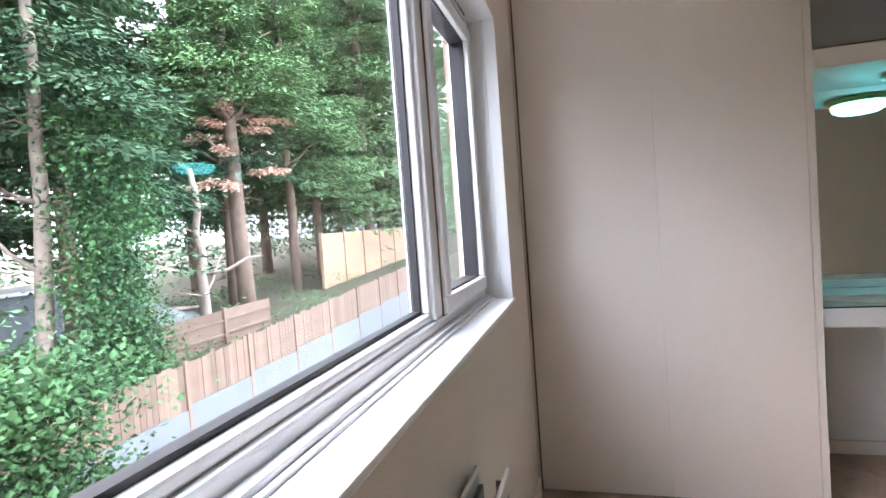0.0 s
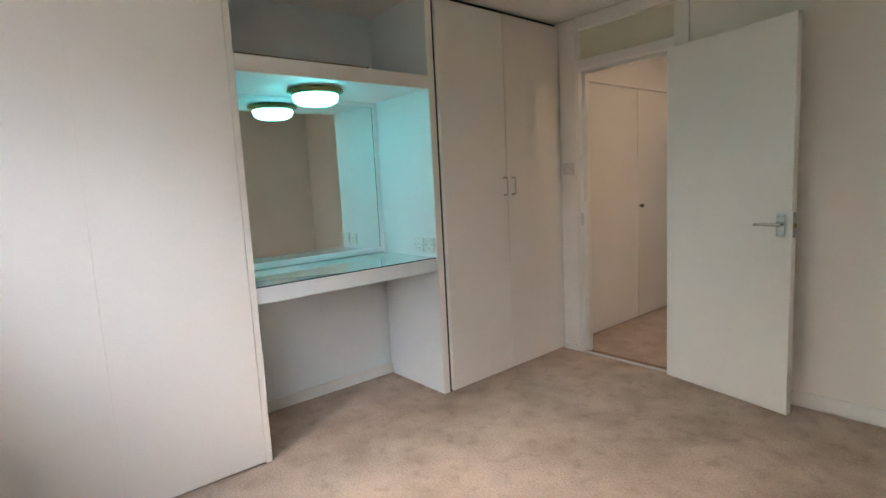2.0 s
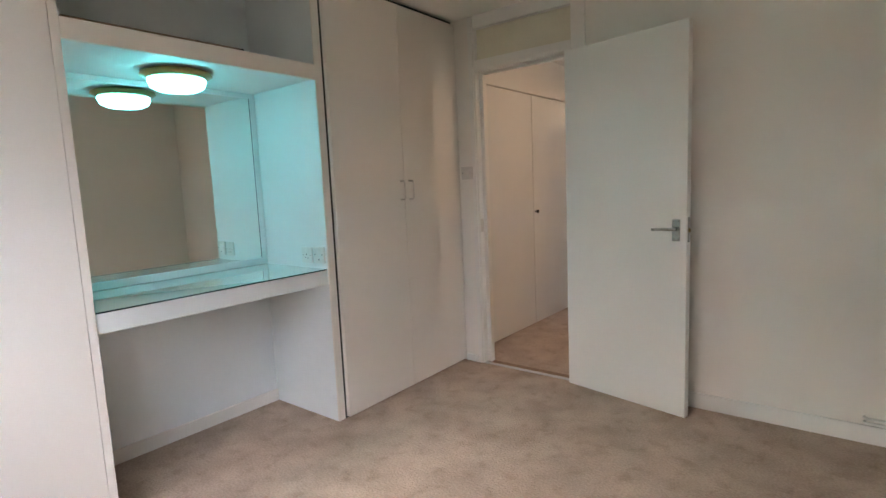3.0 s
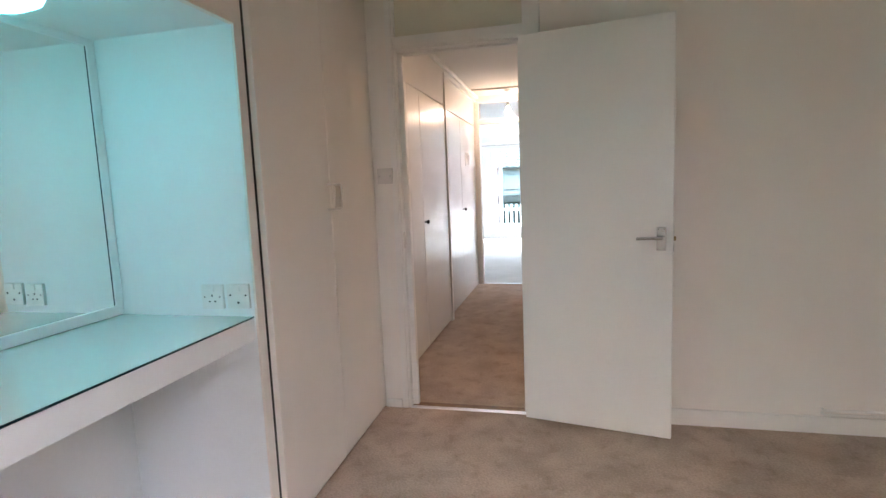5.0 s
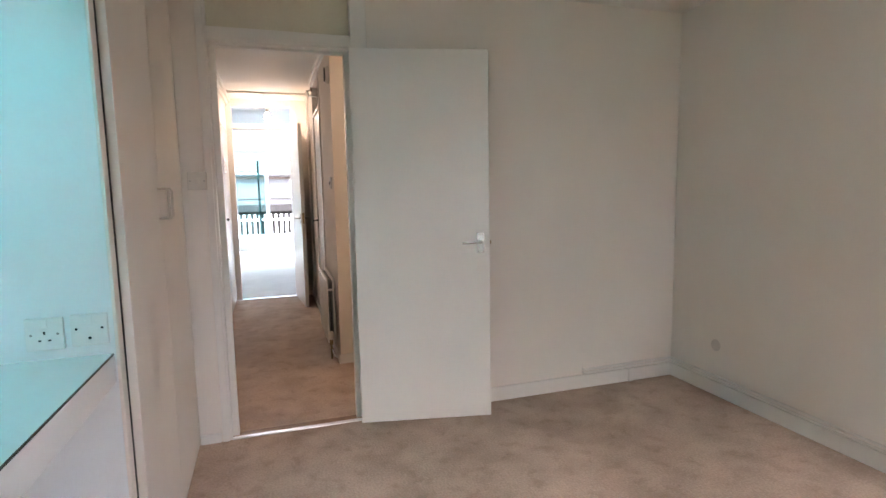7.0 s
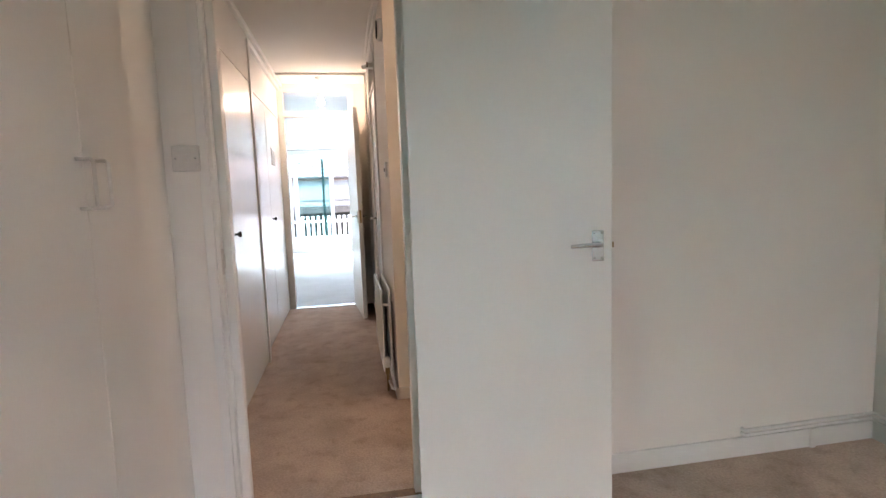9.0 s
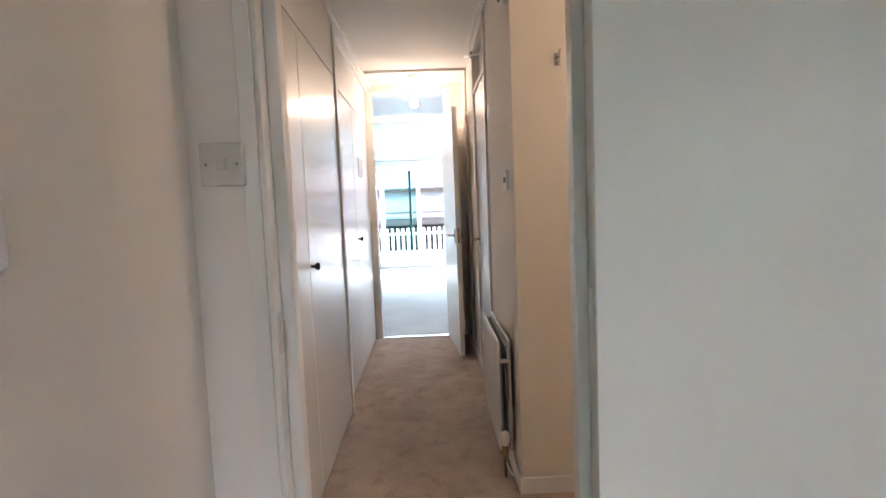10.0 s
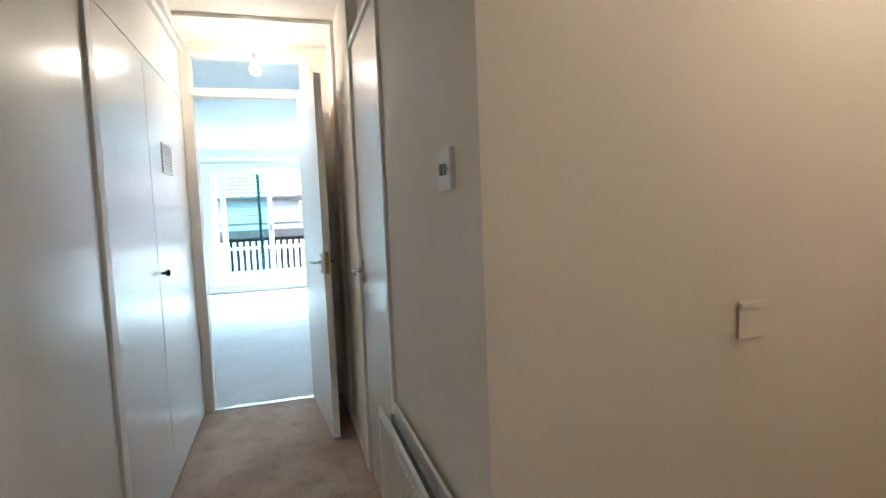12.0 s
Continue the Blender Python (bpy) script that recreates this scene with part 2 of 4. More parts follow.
def thing(name, label, category, m=None, group="", kind=""):
    ob = new(name)
    ob.empty_display_size = 0.1
    ob.matrix_basis = m or Matrix.Identity(4)
    return tagged(ob, label, category, group, kind)


def single(name, bm, material, label, category, kind="", m=None, group="", smooth=False):
    ob = new(name, mesh_of(name, bm, material, smooth))
    ob.matrix_basis = m or Matrix.Identity(4)
    return tagged(ob, label, category, group, kind)


def structure(name, bm, material, label="", category=""):
    return tagged(new(name, mesh_of(name, bm, material)), label, category, "", "structure")


def at(x, y, z, rz=0.0):
    return pose(x, y, z, 0, 0, rz)


# ---- the plan: bedroom, hall, living room ----
CH = 2.35            # ceiling
BX, BY = 2.925, -3.495  # bedroom's east wall and window wall
HALLR = 0.835        # hall's right wall
FARY = 3.79          # wall at the hall's end
LIVY = 9.5           # living room's window wall
WX0, WX1, WZ0, WZ1 = 0.44, 2.62, 0.985, 2.07   # bedroom window opening

structure("floor_bedroom", box((-0.62, BY - 0.02, -0.12), (BX, 0.0, 0.0)), CARPET, "beige carpet, worn and faintly stained", "floor")
structure("floor_hall", box((-0.7, 0.075, -0.12), (2.4, FARY + 0.02, 0.001)), CARPET, "beige hall carpet with trodden marks", "floor")
structure("floor_living_room", box((-2.6, FARY + 0.04, -0.12), (3.2, LIVY, 0.0)), CARPET2, "pale carpet in the bright living room", "floor")
structure("ceiling", boxes([((-0.72, BY, CH), (BX + 0.1, 0.0, CH + 0.12)), ((-0.72, 0.0, CH), (2.5, FARY + 0.1, CH + 0.12))]), CEIL, "white painted ceiling", "ceiling")
structure("ceiling_living_room", box((-2.7, FARY + 0.1, CH), (3.3, LIVY + 0.3, CH + 0.12)), LIVW, "bright white living room ceiling", "ceiling")

structure("wall_north", boxes([((-0.72, 0.0, 0), (0.105, 0.1, CH)), ((0.92, 0.0, 0), (BX, 0.1, CH))]), WALL, "warm white painted wall beside the door", "wall")
structure("wall_east", box((BX, BY - 0.205, -0.1), (BX + 0.1, 0.1, CH)), WALL, "warm white painted bedroom wall", "wall")
structure("wall_west", box((-0.72, BY - 0.205, -0.1), (-0.62, 0.0, CH)), WALL, "plain wall behind the wardrobes", "wall")
structure("wall_south", boxes([((-0.62, BY - 0.205, -0.1), (WX0, BY, CH)), ((WX1, BY - 0.205, -0.1), (BX, BY, CH)),
                               ((WX0, BY - 0.205, -0.1), (WX1, BY, WZ0)), ((WX0, BY - 0.205, WZ1), (WX1, BY, CH))]), WALL, "warm white painted window wall", "wall")
structure("wall_hall_left", boxes([((-0.72, 0.1, 0), (-0.62, FARY, CH))]), WALL, "plain wall behind the hall cupboards", "wall")
structure("wall_hall_right", boxes([((HALLR, 1.03, 0), (HALLR + 0.1, 1.93, CH)), ((HALLR, 2.62, 0), (HALLR + 0.1, FARY, CH)),
                                    ((HALLR, 1.93, 2.29), (HALLR + 0.1, 2.62, CH))]), WALL, "white painted hall wall with radiator", "wall")
structure("wall_hooks", box((HALLR + 0.1, 1.032, 0), (2.4, 1.13, CH)), HOOKWALL, "cream painted wall with coat hooks", "wall")
structure("wall_hooks_end", box((HALLR, 1.028, 0), (HALLR + 0.1, 1.03, CH)), HOOKWALL, "cream painted wall end", "wall")
structure("wall_lobby_end", box((2.4, 0.1, 0), (2.5, 1.13, CH)), HOOKWALL, "plain wall closing the lobby", "wall")
structure("wall_bathroom", box((HALLR + 0.12, 1.9, 0), (HALLR + 0.16, 2.65, CH)), WALL, "plain wall behind the bathroom door", "wall")
structure("wall_hall_end", boxes([((-0.72, FARY, 0), (-0.06, FARY + 0.1, CH)), ((0.72, FARY, 0), (HALLR + 0.1, FARY + 0.1, CH)), ((-0.06, FARY, 2.3), (0.72, FARY + 0.1, CH))]), WALL, "warm white wall at the hall's end", "wall")
LX0, LX1, LZ0, LZ1 = -0.62, 3.1, 0.27, 2.06
structure("wall_living_window", boxes([((-2.7, LIVY, 0), (LX0, LIVY + 0.3, CH)), ((LX1, LIVY, 0), (3.3, LIVY + 0.3, CH)),
                                       ((LX0, LIVY, 0), (LX1, LIVY + 0.3, LZ0)), ((LX0, LIVY, LZ1), (LX1, LIVY + 0.3, CH))]), LIVW, "white wall under the wide window", "wall")
structure("wall_living_side", boxes([((-2.7, FARY + 0.1, 0), (-2.6, LIVY, CH)), ((3.2, FARY + 0.1, 0), (3.3, LIVY, CH)),
                                     ((-2.7, FARY, 0), (-0.72, FARY + 0.1, CH)), ((HALLR + 0.1, FARY, 0), (3.3, FARY + 0.1, CH))]), LIVW, "plain white living room walls", "wall")

# storey never in view, added as a block that shades the outside
structure("wall_upper_storey", boxes([((-2.7, BY - 0.205, CH + 0.13), (3.3, LIVY + 0.3, 5.4))]), BRICK, "unseen brick block above the flat, added to cast shade outside", "wall")

# skirting boards
SK = 0.085
structure("baseboard_north", boxes([((0.93, -0.016, 0), (BX, 0.0, SK)), ((0.004, -0.012, 0), (0.1, 0.0, 0.05))], 0.003), GLOSS, "low white painted skirting board", "baseboard")
structure("baseboard_east", box((BX - 0.016, BY, 0), (BX, -0.016, SK), 0.003), GLOSS, "low white painted skirting board", "baseboard")
structure("baseboard_south", box((0.03, BY, 0), (BX - 0.016, BY + 0.016, SK), 0.003), GLOSS, "low white painted skirting board", "baseboard")
structure("baseboard_hall_right", boxes([((HALLR - 0.014, 1.014, 0), (HALLR, 1.9, 0.07)), ((HALLR, 1.014, 0), (2.4, 1.028, 0.07)), ((HALLR - 0.014, 2.66, 0), (HALLR, FARY, 0.07))], 0.003), GLOSS, "white painted hall skirting", "baseboard")
structure("baseboard_living", box((-2.6, LIVY - 0.016, 0), (3.2, LIVY, 0.09), 0.003), GLOSS, "white skirting under the window", "baseboard")
# shadow line above the skirting, put in as a thin grey strip
structure("baseboard_living_gap", box((-2.6, LIVY - 0.02, 0.092), (3.2, LIVY - 0.001, 0.1)), GREY_SHADE, "grey bead painted as a shadow line over the skirting", "trim")

# ---- bedroom door frame with fanlight ----
df = thing("door_1", "white painted door frame with a closed fanlight panel above", "door frame", kind="structure")
JL, JR, DH = 0.152, 0.832, 1.995
part("jamb", boxes([((0.107, -0.012, 0), (0.14, 0.115, CH - 0.002)), ((0.14, -0.003, 0), (0.152, 0.115, CH - 0.002)), ((0.125, 0.115, 0), (0.148, 0.128, CH - 0.04))], 0.002), GLOSS, df)
part("jamb", boxes([((JR, -0.012, 0), (0.918, 0.115, CH - 0.002)), ((JR + 0.012, 0.115, 0), (0.9, 0.128, CH - 0.04))], 0.004), GLOSS, df)
part("stop_bead", box((0.152, 0.042, 0), (0.182, 0.085, DH - 0.013), 0.003), GLOSS, df)
part("stop_bead", box((0.802, 0.042, 0), (JR, 0.085, DH - 0.013), 0.003), GLOSS, df)
part("transom_rail", boxes([((JL, -0.012, DH), (JR, 0.115, 2.065)), ((JL - 0.01, -0.022, DH + 0.006), (JR + 0.01, -0.012, DH + 0.022)), ((JL, 0.045, DH - 0.013), (JR, 0.085, DH))], 0.003), GLOSS, df)
part("top_rail", box((JL, -0.012, 2.265), (JR, 0.115, CH - 0.002), 0.003), GLOSS, df)
part("fanlight_panel", box((JL, 0.03, 2.065), (JR, 0.05, 2.265)), FANL, df, "yellowed painted fanlight panel")
part("strike_plate", boxes([((JL - 0.001, 0.004, 0.93), (JL + 0.002, 0.038, 1.02)), ((JL + 0.002, 0.03, 0.95), (JL + 0.006, 0.038, 1.0))], 0.001), PLATE, df, "painted-over strike plate")
single("threshold_strip", box((JL, -0.006, 0.0), (JR, 0.024, 0.006), 0.002), ALU, "aluminium carpet strip in the doorway", "threshold")
single("threshold_board", box((JL - 0.01, 0.024, -0.01), (JR + 0.01, 0.078, 0.003)), TIMBER, "bare brown wooden board in the doorway", "threshold")


# ---- doors ----
def lever(parent, x, y, side, way, z=0.985, keyhole=False):
    """A lever handle on a back plate; side: +1 or -1 along y, way: along x."""
    h = part("handle_plate", box((x - 0.021, y, z - 0.055), (x + 0.021, y + side * 0.006, z + 0.055), 0.0025), CHROME, parent, "chrome handle plate")
    for dz in (-0.044, 0.044):
        for dx in (-0.012, 0.012):
            part("screw", turned([(0.004, 0), (0.0035, side * 0.002)], "y", 8, (x + dx, y + side * 0.006, z + dz)), STEEL, h)
    part("lever", tube([(x, y + side * 0.004, z + 0.006), (x, y + side * 0.035, z + 0.006), (x + way * 0.012, y + side * 0.048, z + 0.006), (x + way * 0.05, y + side * 0.052, z + 0.007), (x + way * 0.105, y + side * 0.05, z + 0.003)], 0.0095, 10, 0.007), CHROME, h, "", True)
    if keyhole:
        part("keyhole", turned([(0.005, 0), (0.005, side * 0.001)], "y", 8, (x, y + side * 0.006, z - 0.03)), BLACK, h)


# bedroom leaf, swung back almost to the wall
leaf = thing("bedroom_door", "plain white flush door, swung wide open near the wall", "door", at(0.823, -0.022, 0, -11.7))
LW = 0.718
body = part("leaf", box((0.0, -0.04, 0.012), (LW, 0.0, 1.992), 0.003), GLOSS, leaf, "flat white painted door leaf")
lever(leaf, LW - 0.052, -0.04, -1, -1)
lever(leaf, LW - 0.052, 0.0, 1, -1)
part("latch_plate", box((LW - 0.0005, -0.031, 0.925), (LW + 0.0015, -0.009, 1.05)), STEEL, leaf, "steel latch plate")
part("latch_bolt", box((LW, -0.026, 0.975), (LW + 0.010, -0.014, 0.995), 0.002), BRASS, leaf)
for hz in (0.22, 1.0, 1.75):
    part("hinge", turned([(0.006, hz - 0.05), (0.006, hz + 0.05)], "z", 10, (-0.004, 0.004, 0)), GLOSS, leaf)

# hall end frame and the living room door
fe = thing("door_2", "cream-lit door frame with a glazed transom light", "door frame", kind="structure")
part("jamb", box((-0.06, FARY - 0.012, 0), (0.0, FARY + 0.112, 2.3), 0.003), GLOSS, fe)
part("jamb", box((0.655, FARY - 0.012, 0), (0.72, FARY + 0.112, 2.3), 0.003), GLOSS, fe)
part("transom_rail", boxes([((0.0, FARY - 0.012, 2.01), (0.655, FARY + 0.112, 2.07)), ((-0.01, FARY - 0.024, 2.015), (0.665, FARY - 0.012, 2.032))], 0.003), GLOSS, fe)
part("top_rail", box((0.0, FARY - 0.012, 2.265), (0.655, FARY + 0.112, 2.3), 0.003), GLOSS, fe)
part("transom_pane", box((0.0, FARY + 0.05, 2.07), (0.655, FARY + 0.054, 2.265)), GLASS, fe, "clear transom glass").visible_shadow = False
single("living_threshold", box((0.0, FARY + 0.0, 0.0), (0.655, FARY + 0.035, 0.007), 0.002), ALU, "bright aluminium carpet strip in the doorway", "threshold")

leaf2 = thing("living_room_door", "plain white flush door opened into the hall", "door", at(0.662, FARY - 0.014, 0, -84.5))
part("leaf", box((0.0, -0.04, 0.012), (0.73, 0.0, 2.0), 0.003), CUPB, leaf2, "flat white painted door leaf")
lever(leaf2, 0.67, -0.04, -1, -1)
lever(leaf2, 0.67, 0.0, 1, -1)
part("latch_plate", box((0.7295, -0.03, 0.93), (0.7315, -0.01, 1.05)), BRASS, leaf2, "brass latch plate")

# bathroom door in the hall's right wall, with a fanlight
bd = thing("door_3", "white painted frame of the bathroom door with fanlight", "door frame", kind="structure")
part("jamb", box((HALLR - 0.012, 1.90, 0), (HALLR + 0.1, 1.935, 2.31), 0.003), GLOSS, bd)
part("jamb", box((HALLR - 0.012, 2.615, 0), (HALLR + 0.1, 2.665, 2.31), 0.003), GLOSS, bd)
part("transom_rail", box((HALLR - 0.008, 1.935, 2.0), (HALLR + 0.1, 2.615, 2.03), 0.003), GLOSS, bd)
part("top_rail", box((HALLR - 0.012, 1.935, 2.285), (HALLR + 0.1, 2.615, 2.31), 0.003), GLOSS, bd)
part("fanlight_panel", box((HALLR + 0.04, 1.935, 2.03), (HALLR + 0.05, 2.615, 2.285)), GREY_SHADE, bd, "dim obscured fanlight pane")
bl = thing("bathroom_door", "closed plain white flush door with a chrome lever", "door", at(HALLR + 0.002, 1.937, 0, 90))
part("leaf", box((0.0, -0.038, 0.012), (0.676, 0.0, 1.998), 0.003), CUPB, bl, "flat white painted door leaf")
lever(bl, 0.615, 0.0, 1, -1, 0.985, True)
cl = thing("door_closer_stay", "white metal stay across the fanlight opening", "door closer")
part("stay_arm", tube([(HALLR - 0.005, 2.62, 2.27), (HALLR - 0.06, 2.6, 2.25), (HALLR - 0.07, 2.1, 2.12), (HALLR - 0.004, 1.99, 2.10)], 0.008), PLASTIC, cl)
part("bracket", box((HALLR - 0.02, 2.6, 2.25), (HALLR - 0.01, 2.64, 2.29), 0.002), BATTEN_SHADE, cl)

# strip round the inner hall: ceiling and right wall
structure("trim_ceiling_strip", box((-0.06, 3.275, CH - 0.022), (HALLR, 3.3, CH), 0.003), GLOSS, "thin painted batten across the hall ceiling", "trim")
structure("trim_wall_strip", box((HALLR - 0.02, 3.275, 0.0), (HALLR, 3.3, CH - 0.022), 0.003), GLOSS, "thin painted batten down the hall wall", "trim")
structure("trim_cornice_left", boxes([((-0.075, 0.115, CH - 0.07), (-0.03, FARY - 0.012, CH)), ((-0.03, 0.115, CH - 0.035), (0.0, FARY - 0.012, CH))], 0.006), GLOSS, "stepped white cornice over the cupboards", "trim")
structure("trim_cornice_right", boxes([((HALLR - 0.02, 1.03, CH - 0.05), (HALLR, 2.7, CH)), ((HALLR - 0.04, 1.03, CH - 0.025), (HALLR - 0.02, 2.7, CH))], 0.004), GLOSS, "stepped white cornice over the bathroom door", "trim")


# ---- hall cupboards ----
def knob(parent, y, z, x):
    return part("knob", turned([(0.007, 0), (0.006, 0.014), (0.014, 0.02), (0.017, 0.028), (0.014, 0.035), (0.004, 0.037)], "x", 16, (x, y, z)), BLACK, parent, "small black turned knob", True)


def cupboard(label, x, y0, seam, y1, knob_y, knob_z, near_top=True):
    c = thing("hall_cupboard", label, "cupboard", group="hall cupboards")
    part("carcass", boxes([((-0.62, y0, 0), (x - 0.024, y1, 2.28))]), GLOSS, c)
    part("frieze_panel", box((x - 0.024, y0, 1.992), (x - 0.002, y1, 2.28), 0.002), GLOSS, c)
    for a, b in ((y0 + 0.002, seam - 0.003), (seam + 0.003, y1 - 0.004)):
        d = part("door", box((x - 0.024, a, 0.02), (x, b, 1.984), 0.0025), CUPB, c, "flat gloss white cupboard door")
        if a < knob_y < b:
            knob(d, knob_y, knob_z, x)
    return c


cupboard("built-in hall cupboard with two flat gloss white doors", -0.022, 0.13, 1.085, 1.94, 1.108, 1.0)
c2 = cupboard("built-in hall cupboard with flat white doors and vent", -0.055, 2.0, 2.80, 3.72, 2.85, 1.01)
vent = thing("vent_grille", "small white slatted vent in the cupboard door", "vent")
part("frame", boxes([((-0.055, 3.05, 1.49), (-0.05, 3.065, 1.64)), ((-0.055, 3.265, 1.49), (-0.05, 3.28, 1.64)), ((-0.055, 3.065, 1.49), (-0.05, 3.265, 1.502)), ((-0.055, 3.065, 1.628), (-0.05, 3.265, 1.64))]), PLASTIC, vent)
part("backing", box((-0.055, 3.065, 1.502), (-0.0535, 3.265, 1.628)), GREY_SHADE, vent)
for k in range(8):
    part("slat", box((-0.0535, 3.065, 1.506 + k * 0.0155), (-0.05, 3.265, 1.513 + k * 0.0155)), PLASTIC, vent)
structure("trim_cupboard_post", box((-0.62, 1.941, 0), (-0.012, 1.998, CH - 0.07), 0.003), GLOSS, "white post between the hall cupboards", "trim")
structure("trim_cupboard_end", box((-0.62, 3.722, 0), (-0.062, FARY, CH - 0.07), 0.003), GLOSS, "white filler beside the end door frame", "trim")
structure("trim_cupboard_head", boxes([((-0.62, 0.13, 2.28), (-0.05, 1.941, CH)), ((-0.62, 1.999, 2.28), (-0.075, 3.72, CH))]), GLOSS, "white panel over the cupboards", "trim")


# ---- radiators ----
def radiator(label, m, length, height, gap, valve=True):
    """Two panels along +x; the wall is at y = 0, the room at negative y."""
    r = thing("radiator", label, "radiator", m)
    for y in (-gap, -0.014):
        p = part("panel", box((0, y - 0.012, 0), (length, y, height), 0.005), RADI, r)
        n = int(length / 0.034)
        rows = [((0.03 + k * (length - 0.06) / n, y - 0.0155, 0.04), (0.03 + (k + 0.45) * (length - 0.06) / n, y - 0.011, height - 0.035)) for k in range(n)]
        part("rib_pressing", boxes(rows), RADI, p)
    part("fin_core", boxes([((0.03, -gap + 0.002, 0.05), (length - 0.03, -gap + 0.012, height - 0.03)), ((0.03, -0.038, 0.05), (length - 0.03, -0.028, height - 0.03))]), RADIN, r, "grey convector fins")
    for x in (0.0, length - 0.012):
        part("end_bracket", box((x, -gap, height - 0.10), (x + 0.012, -0.014, height - 0.085)), RADI, r)
        part("end_bracket", box((x, -gap, 0.05), (x + 0.012, -0.014, 0.065)), RADI, r)
    for x in (0.1, length - 0.13):
        part("wall_bracket", box((x, -0.014, 0.1), (x + 0.03, 0.0, height - 0.1)), STEEL, r)
    return r


# hall: its length runs along the wall from the near end
hr = radiator("white double-panel radiator on the hall wall", pose(HALLR, 1.84, 0.12, 0, 0, -90), 0.67, 0.505, 0.062)
part("valve", turned([(0.015, 0.0), (0.021, 0.008), (0.021, 0.04), (0.017, 0.058), (0.008, 0.064)], "z", 16, (0.675, -0.052, 0.03)), HOOKWALL, hr, "cream plastic valve cap", True)
part("valve_body", join(turned([(0.011, -0.045), (0.014, -0.035), (0.014, 0.0), (0.01, 0.004)], "z", 12, (0.675, -0.052, 0.03)), tube([(0.65, -0.052, 0.02), (0.675, -0.052, 0.02), (0.675, -0.052, -0.1195)], 0.0075)), BRASS, hr, "tarnished brass valve body", True)
br = radiator("white double-panel radiator under the bedroom window", pose(2.36, BY, 0.16, 0, 0, 180), 1.05, 0.58, 0.085)
part("valve", join(turned([(0.016, 0.0), (0.018, 0.05), (0.01, 0.058)], "z", 14, (1.075, -0.05, 0.02)), tube([(1.05, -0.05, 0.03), (1.075, -0.05, 0.03), (1.075, -0.05, -0.1595)], 0.0075)), PLASTIC, br, "white valve cap", True)
part("air_vent", box((1.05, -0.075, 0.50), (1.056, -0.06, 0.545), 0.001), CHROME, br)
part("valve_tail", tube([(0.675, -0.052, -0.05), (0.685, -0.03, -0.1), (0.7, -0.004, -0.112)], 0.0075), PLASTIC, hr)


# ---- small wall fittings ----
def plate(name, label, cat, m, w=0.086, h=0.086, screws=True, switch=True, material=PLASTIC, t=0.011):
    """A wall plate on the plane y = 0 that faces -y; m sets it on its wall."""
    p = thing(name, label, cat, m)
    part("face_plate", box((-w / 2, -t, -h / 2), (w / 2, 0, h / 2), 0.002), material, p)
    if screws:
        for s in (-1, 1):
            part("screw", turned([(0.0032, 0), (0.003, -0.0012)], "y", 8, (s * w * 0.36, -t, 0)), STEEL, p)
    if switch:
        part("rocker", box((-0.009, -t - 0.004, -0.012), (0.009, -t, 0.012), 0.0015), material, p)
    return p


def socket(label, m):
    p = plate("wall_socket", label, "socket", m, 0.086, 0.086, False, True)
    p.children[1].location = (0.0, 0, 0.03)
    for dx, dz, w, h in ((0, 0.004, 0.004, 0.008), (-0.011, -0.016, 0.0065, 0.004), (0.011, -0.016, 0.0065, 0.004)):
        part("pin_hole", box((dx - w / 2, -0.0118, dz - h / 2), (dx + w / 2, -0.0108, dz + h / 2)), BLACK, p)
    for s in (-1, 1):
        part("screw", turned([(0.0035, 0), (0.003, -0.0012)], "y", 8, (s * 0.03, -0.011, 0)), STEEL, p)
    return p


plate("light_switch", "aged white light switch on the bedroom wall", "light switch", at(0.072, -0.012, 1.335), material=PLATE, t=0.018)
plate("light_switch", "white light switch on the hall wall", "light switch", at(HALLR, 1.21, 1.335, -90), switch=False)
sw2 = bpy.data.objects["light_switch.001"]
for s in (-1, 1):
    part("rocker", box((s * 0.012 - 0.007, -0.016, -0.012), (s * 0.012 + 0.007, -0.011, 0.012), 0.0015), RADIN, sw2)
cp = thing("blank_cover_box", "small cream surface box on the hook wall", "cover box", at(1.44, 1.028, 0.995))
part("face_plate", box((-0.037, -0.004, -0.04), (0.037, 0, 0.04), 0.0015), HOOKWALL, cp)
part("lip", box((-0.034, -0.007, 0.025), (0.034, -0.004, 0.036), 0.001), HOOKWALL, cp)
ch = thing("door_chime", "round white chime with a black face on the hall wall", "door chime", at(HALLR, 1.10, 2.10, -90))
part("case", turned([(0.06, 0), (0.06, -0.02), (0.052, -0.028)], "y", 24), PLASTIC, ch, "", True)
part("face", turned([(0.05, -0.028), (0.046, -0.034)], "y", 24), BLACK, ch)
single("wall_stain", turned([(0.036, 0), (0.035, -0.0006)], "y", 20), FAINT, "faint grey round mark on the bedroom wall", "mark", m=at(BX, -0.37, 0.305, -90))

hook0 = thing("coat_hook", "small nickel coat hook on the cream wall", "coat hook", at(1.022, 1.028, 1.797), "coat hooks on the wall")
part("back_plate", box((-0.011, -0.003, -0.025), (0.011, 0, 0.025), 0.002), CHROME, hook0)
part("prong", tube([(0, -0.003, 0.012), (0, -0.02, 0.008), (0, -0.035, 0.02), (0, -0.04, 0.03)], 0.0045), CHROME, hook0)
part("prong", tube([(0, -0.003, -0.012), (0, -0.016, -0.024), (0, -0.028, -0.02), (0, -0.032, -0.008)], 0.0045), CHROME, hook0)
for k in range(1, 4):
    copy_thing(hook0, at(1.022 + 0.136 * k, 1.028, 1.797))

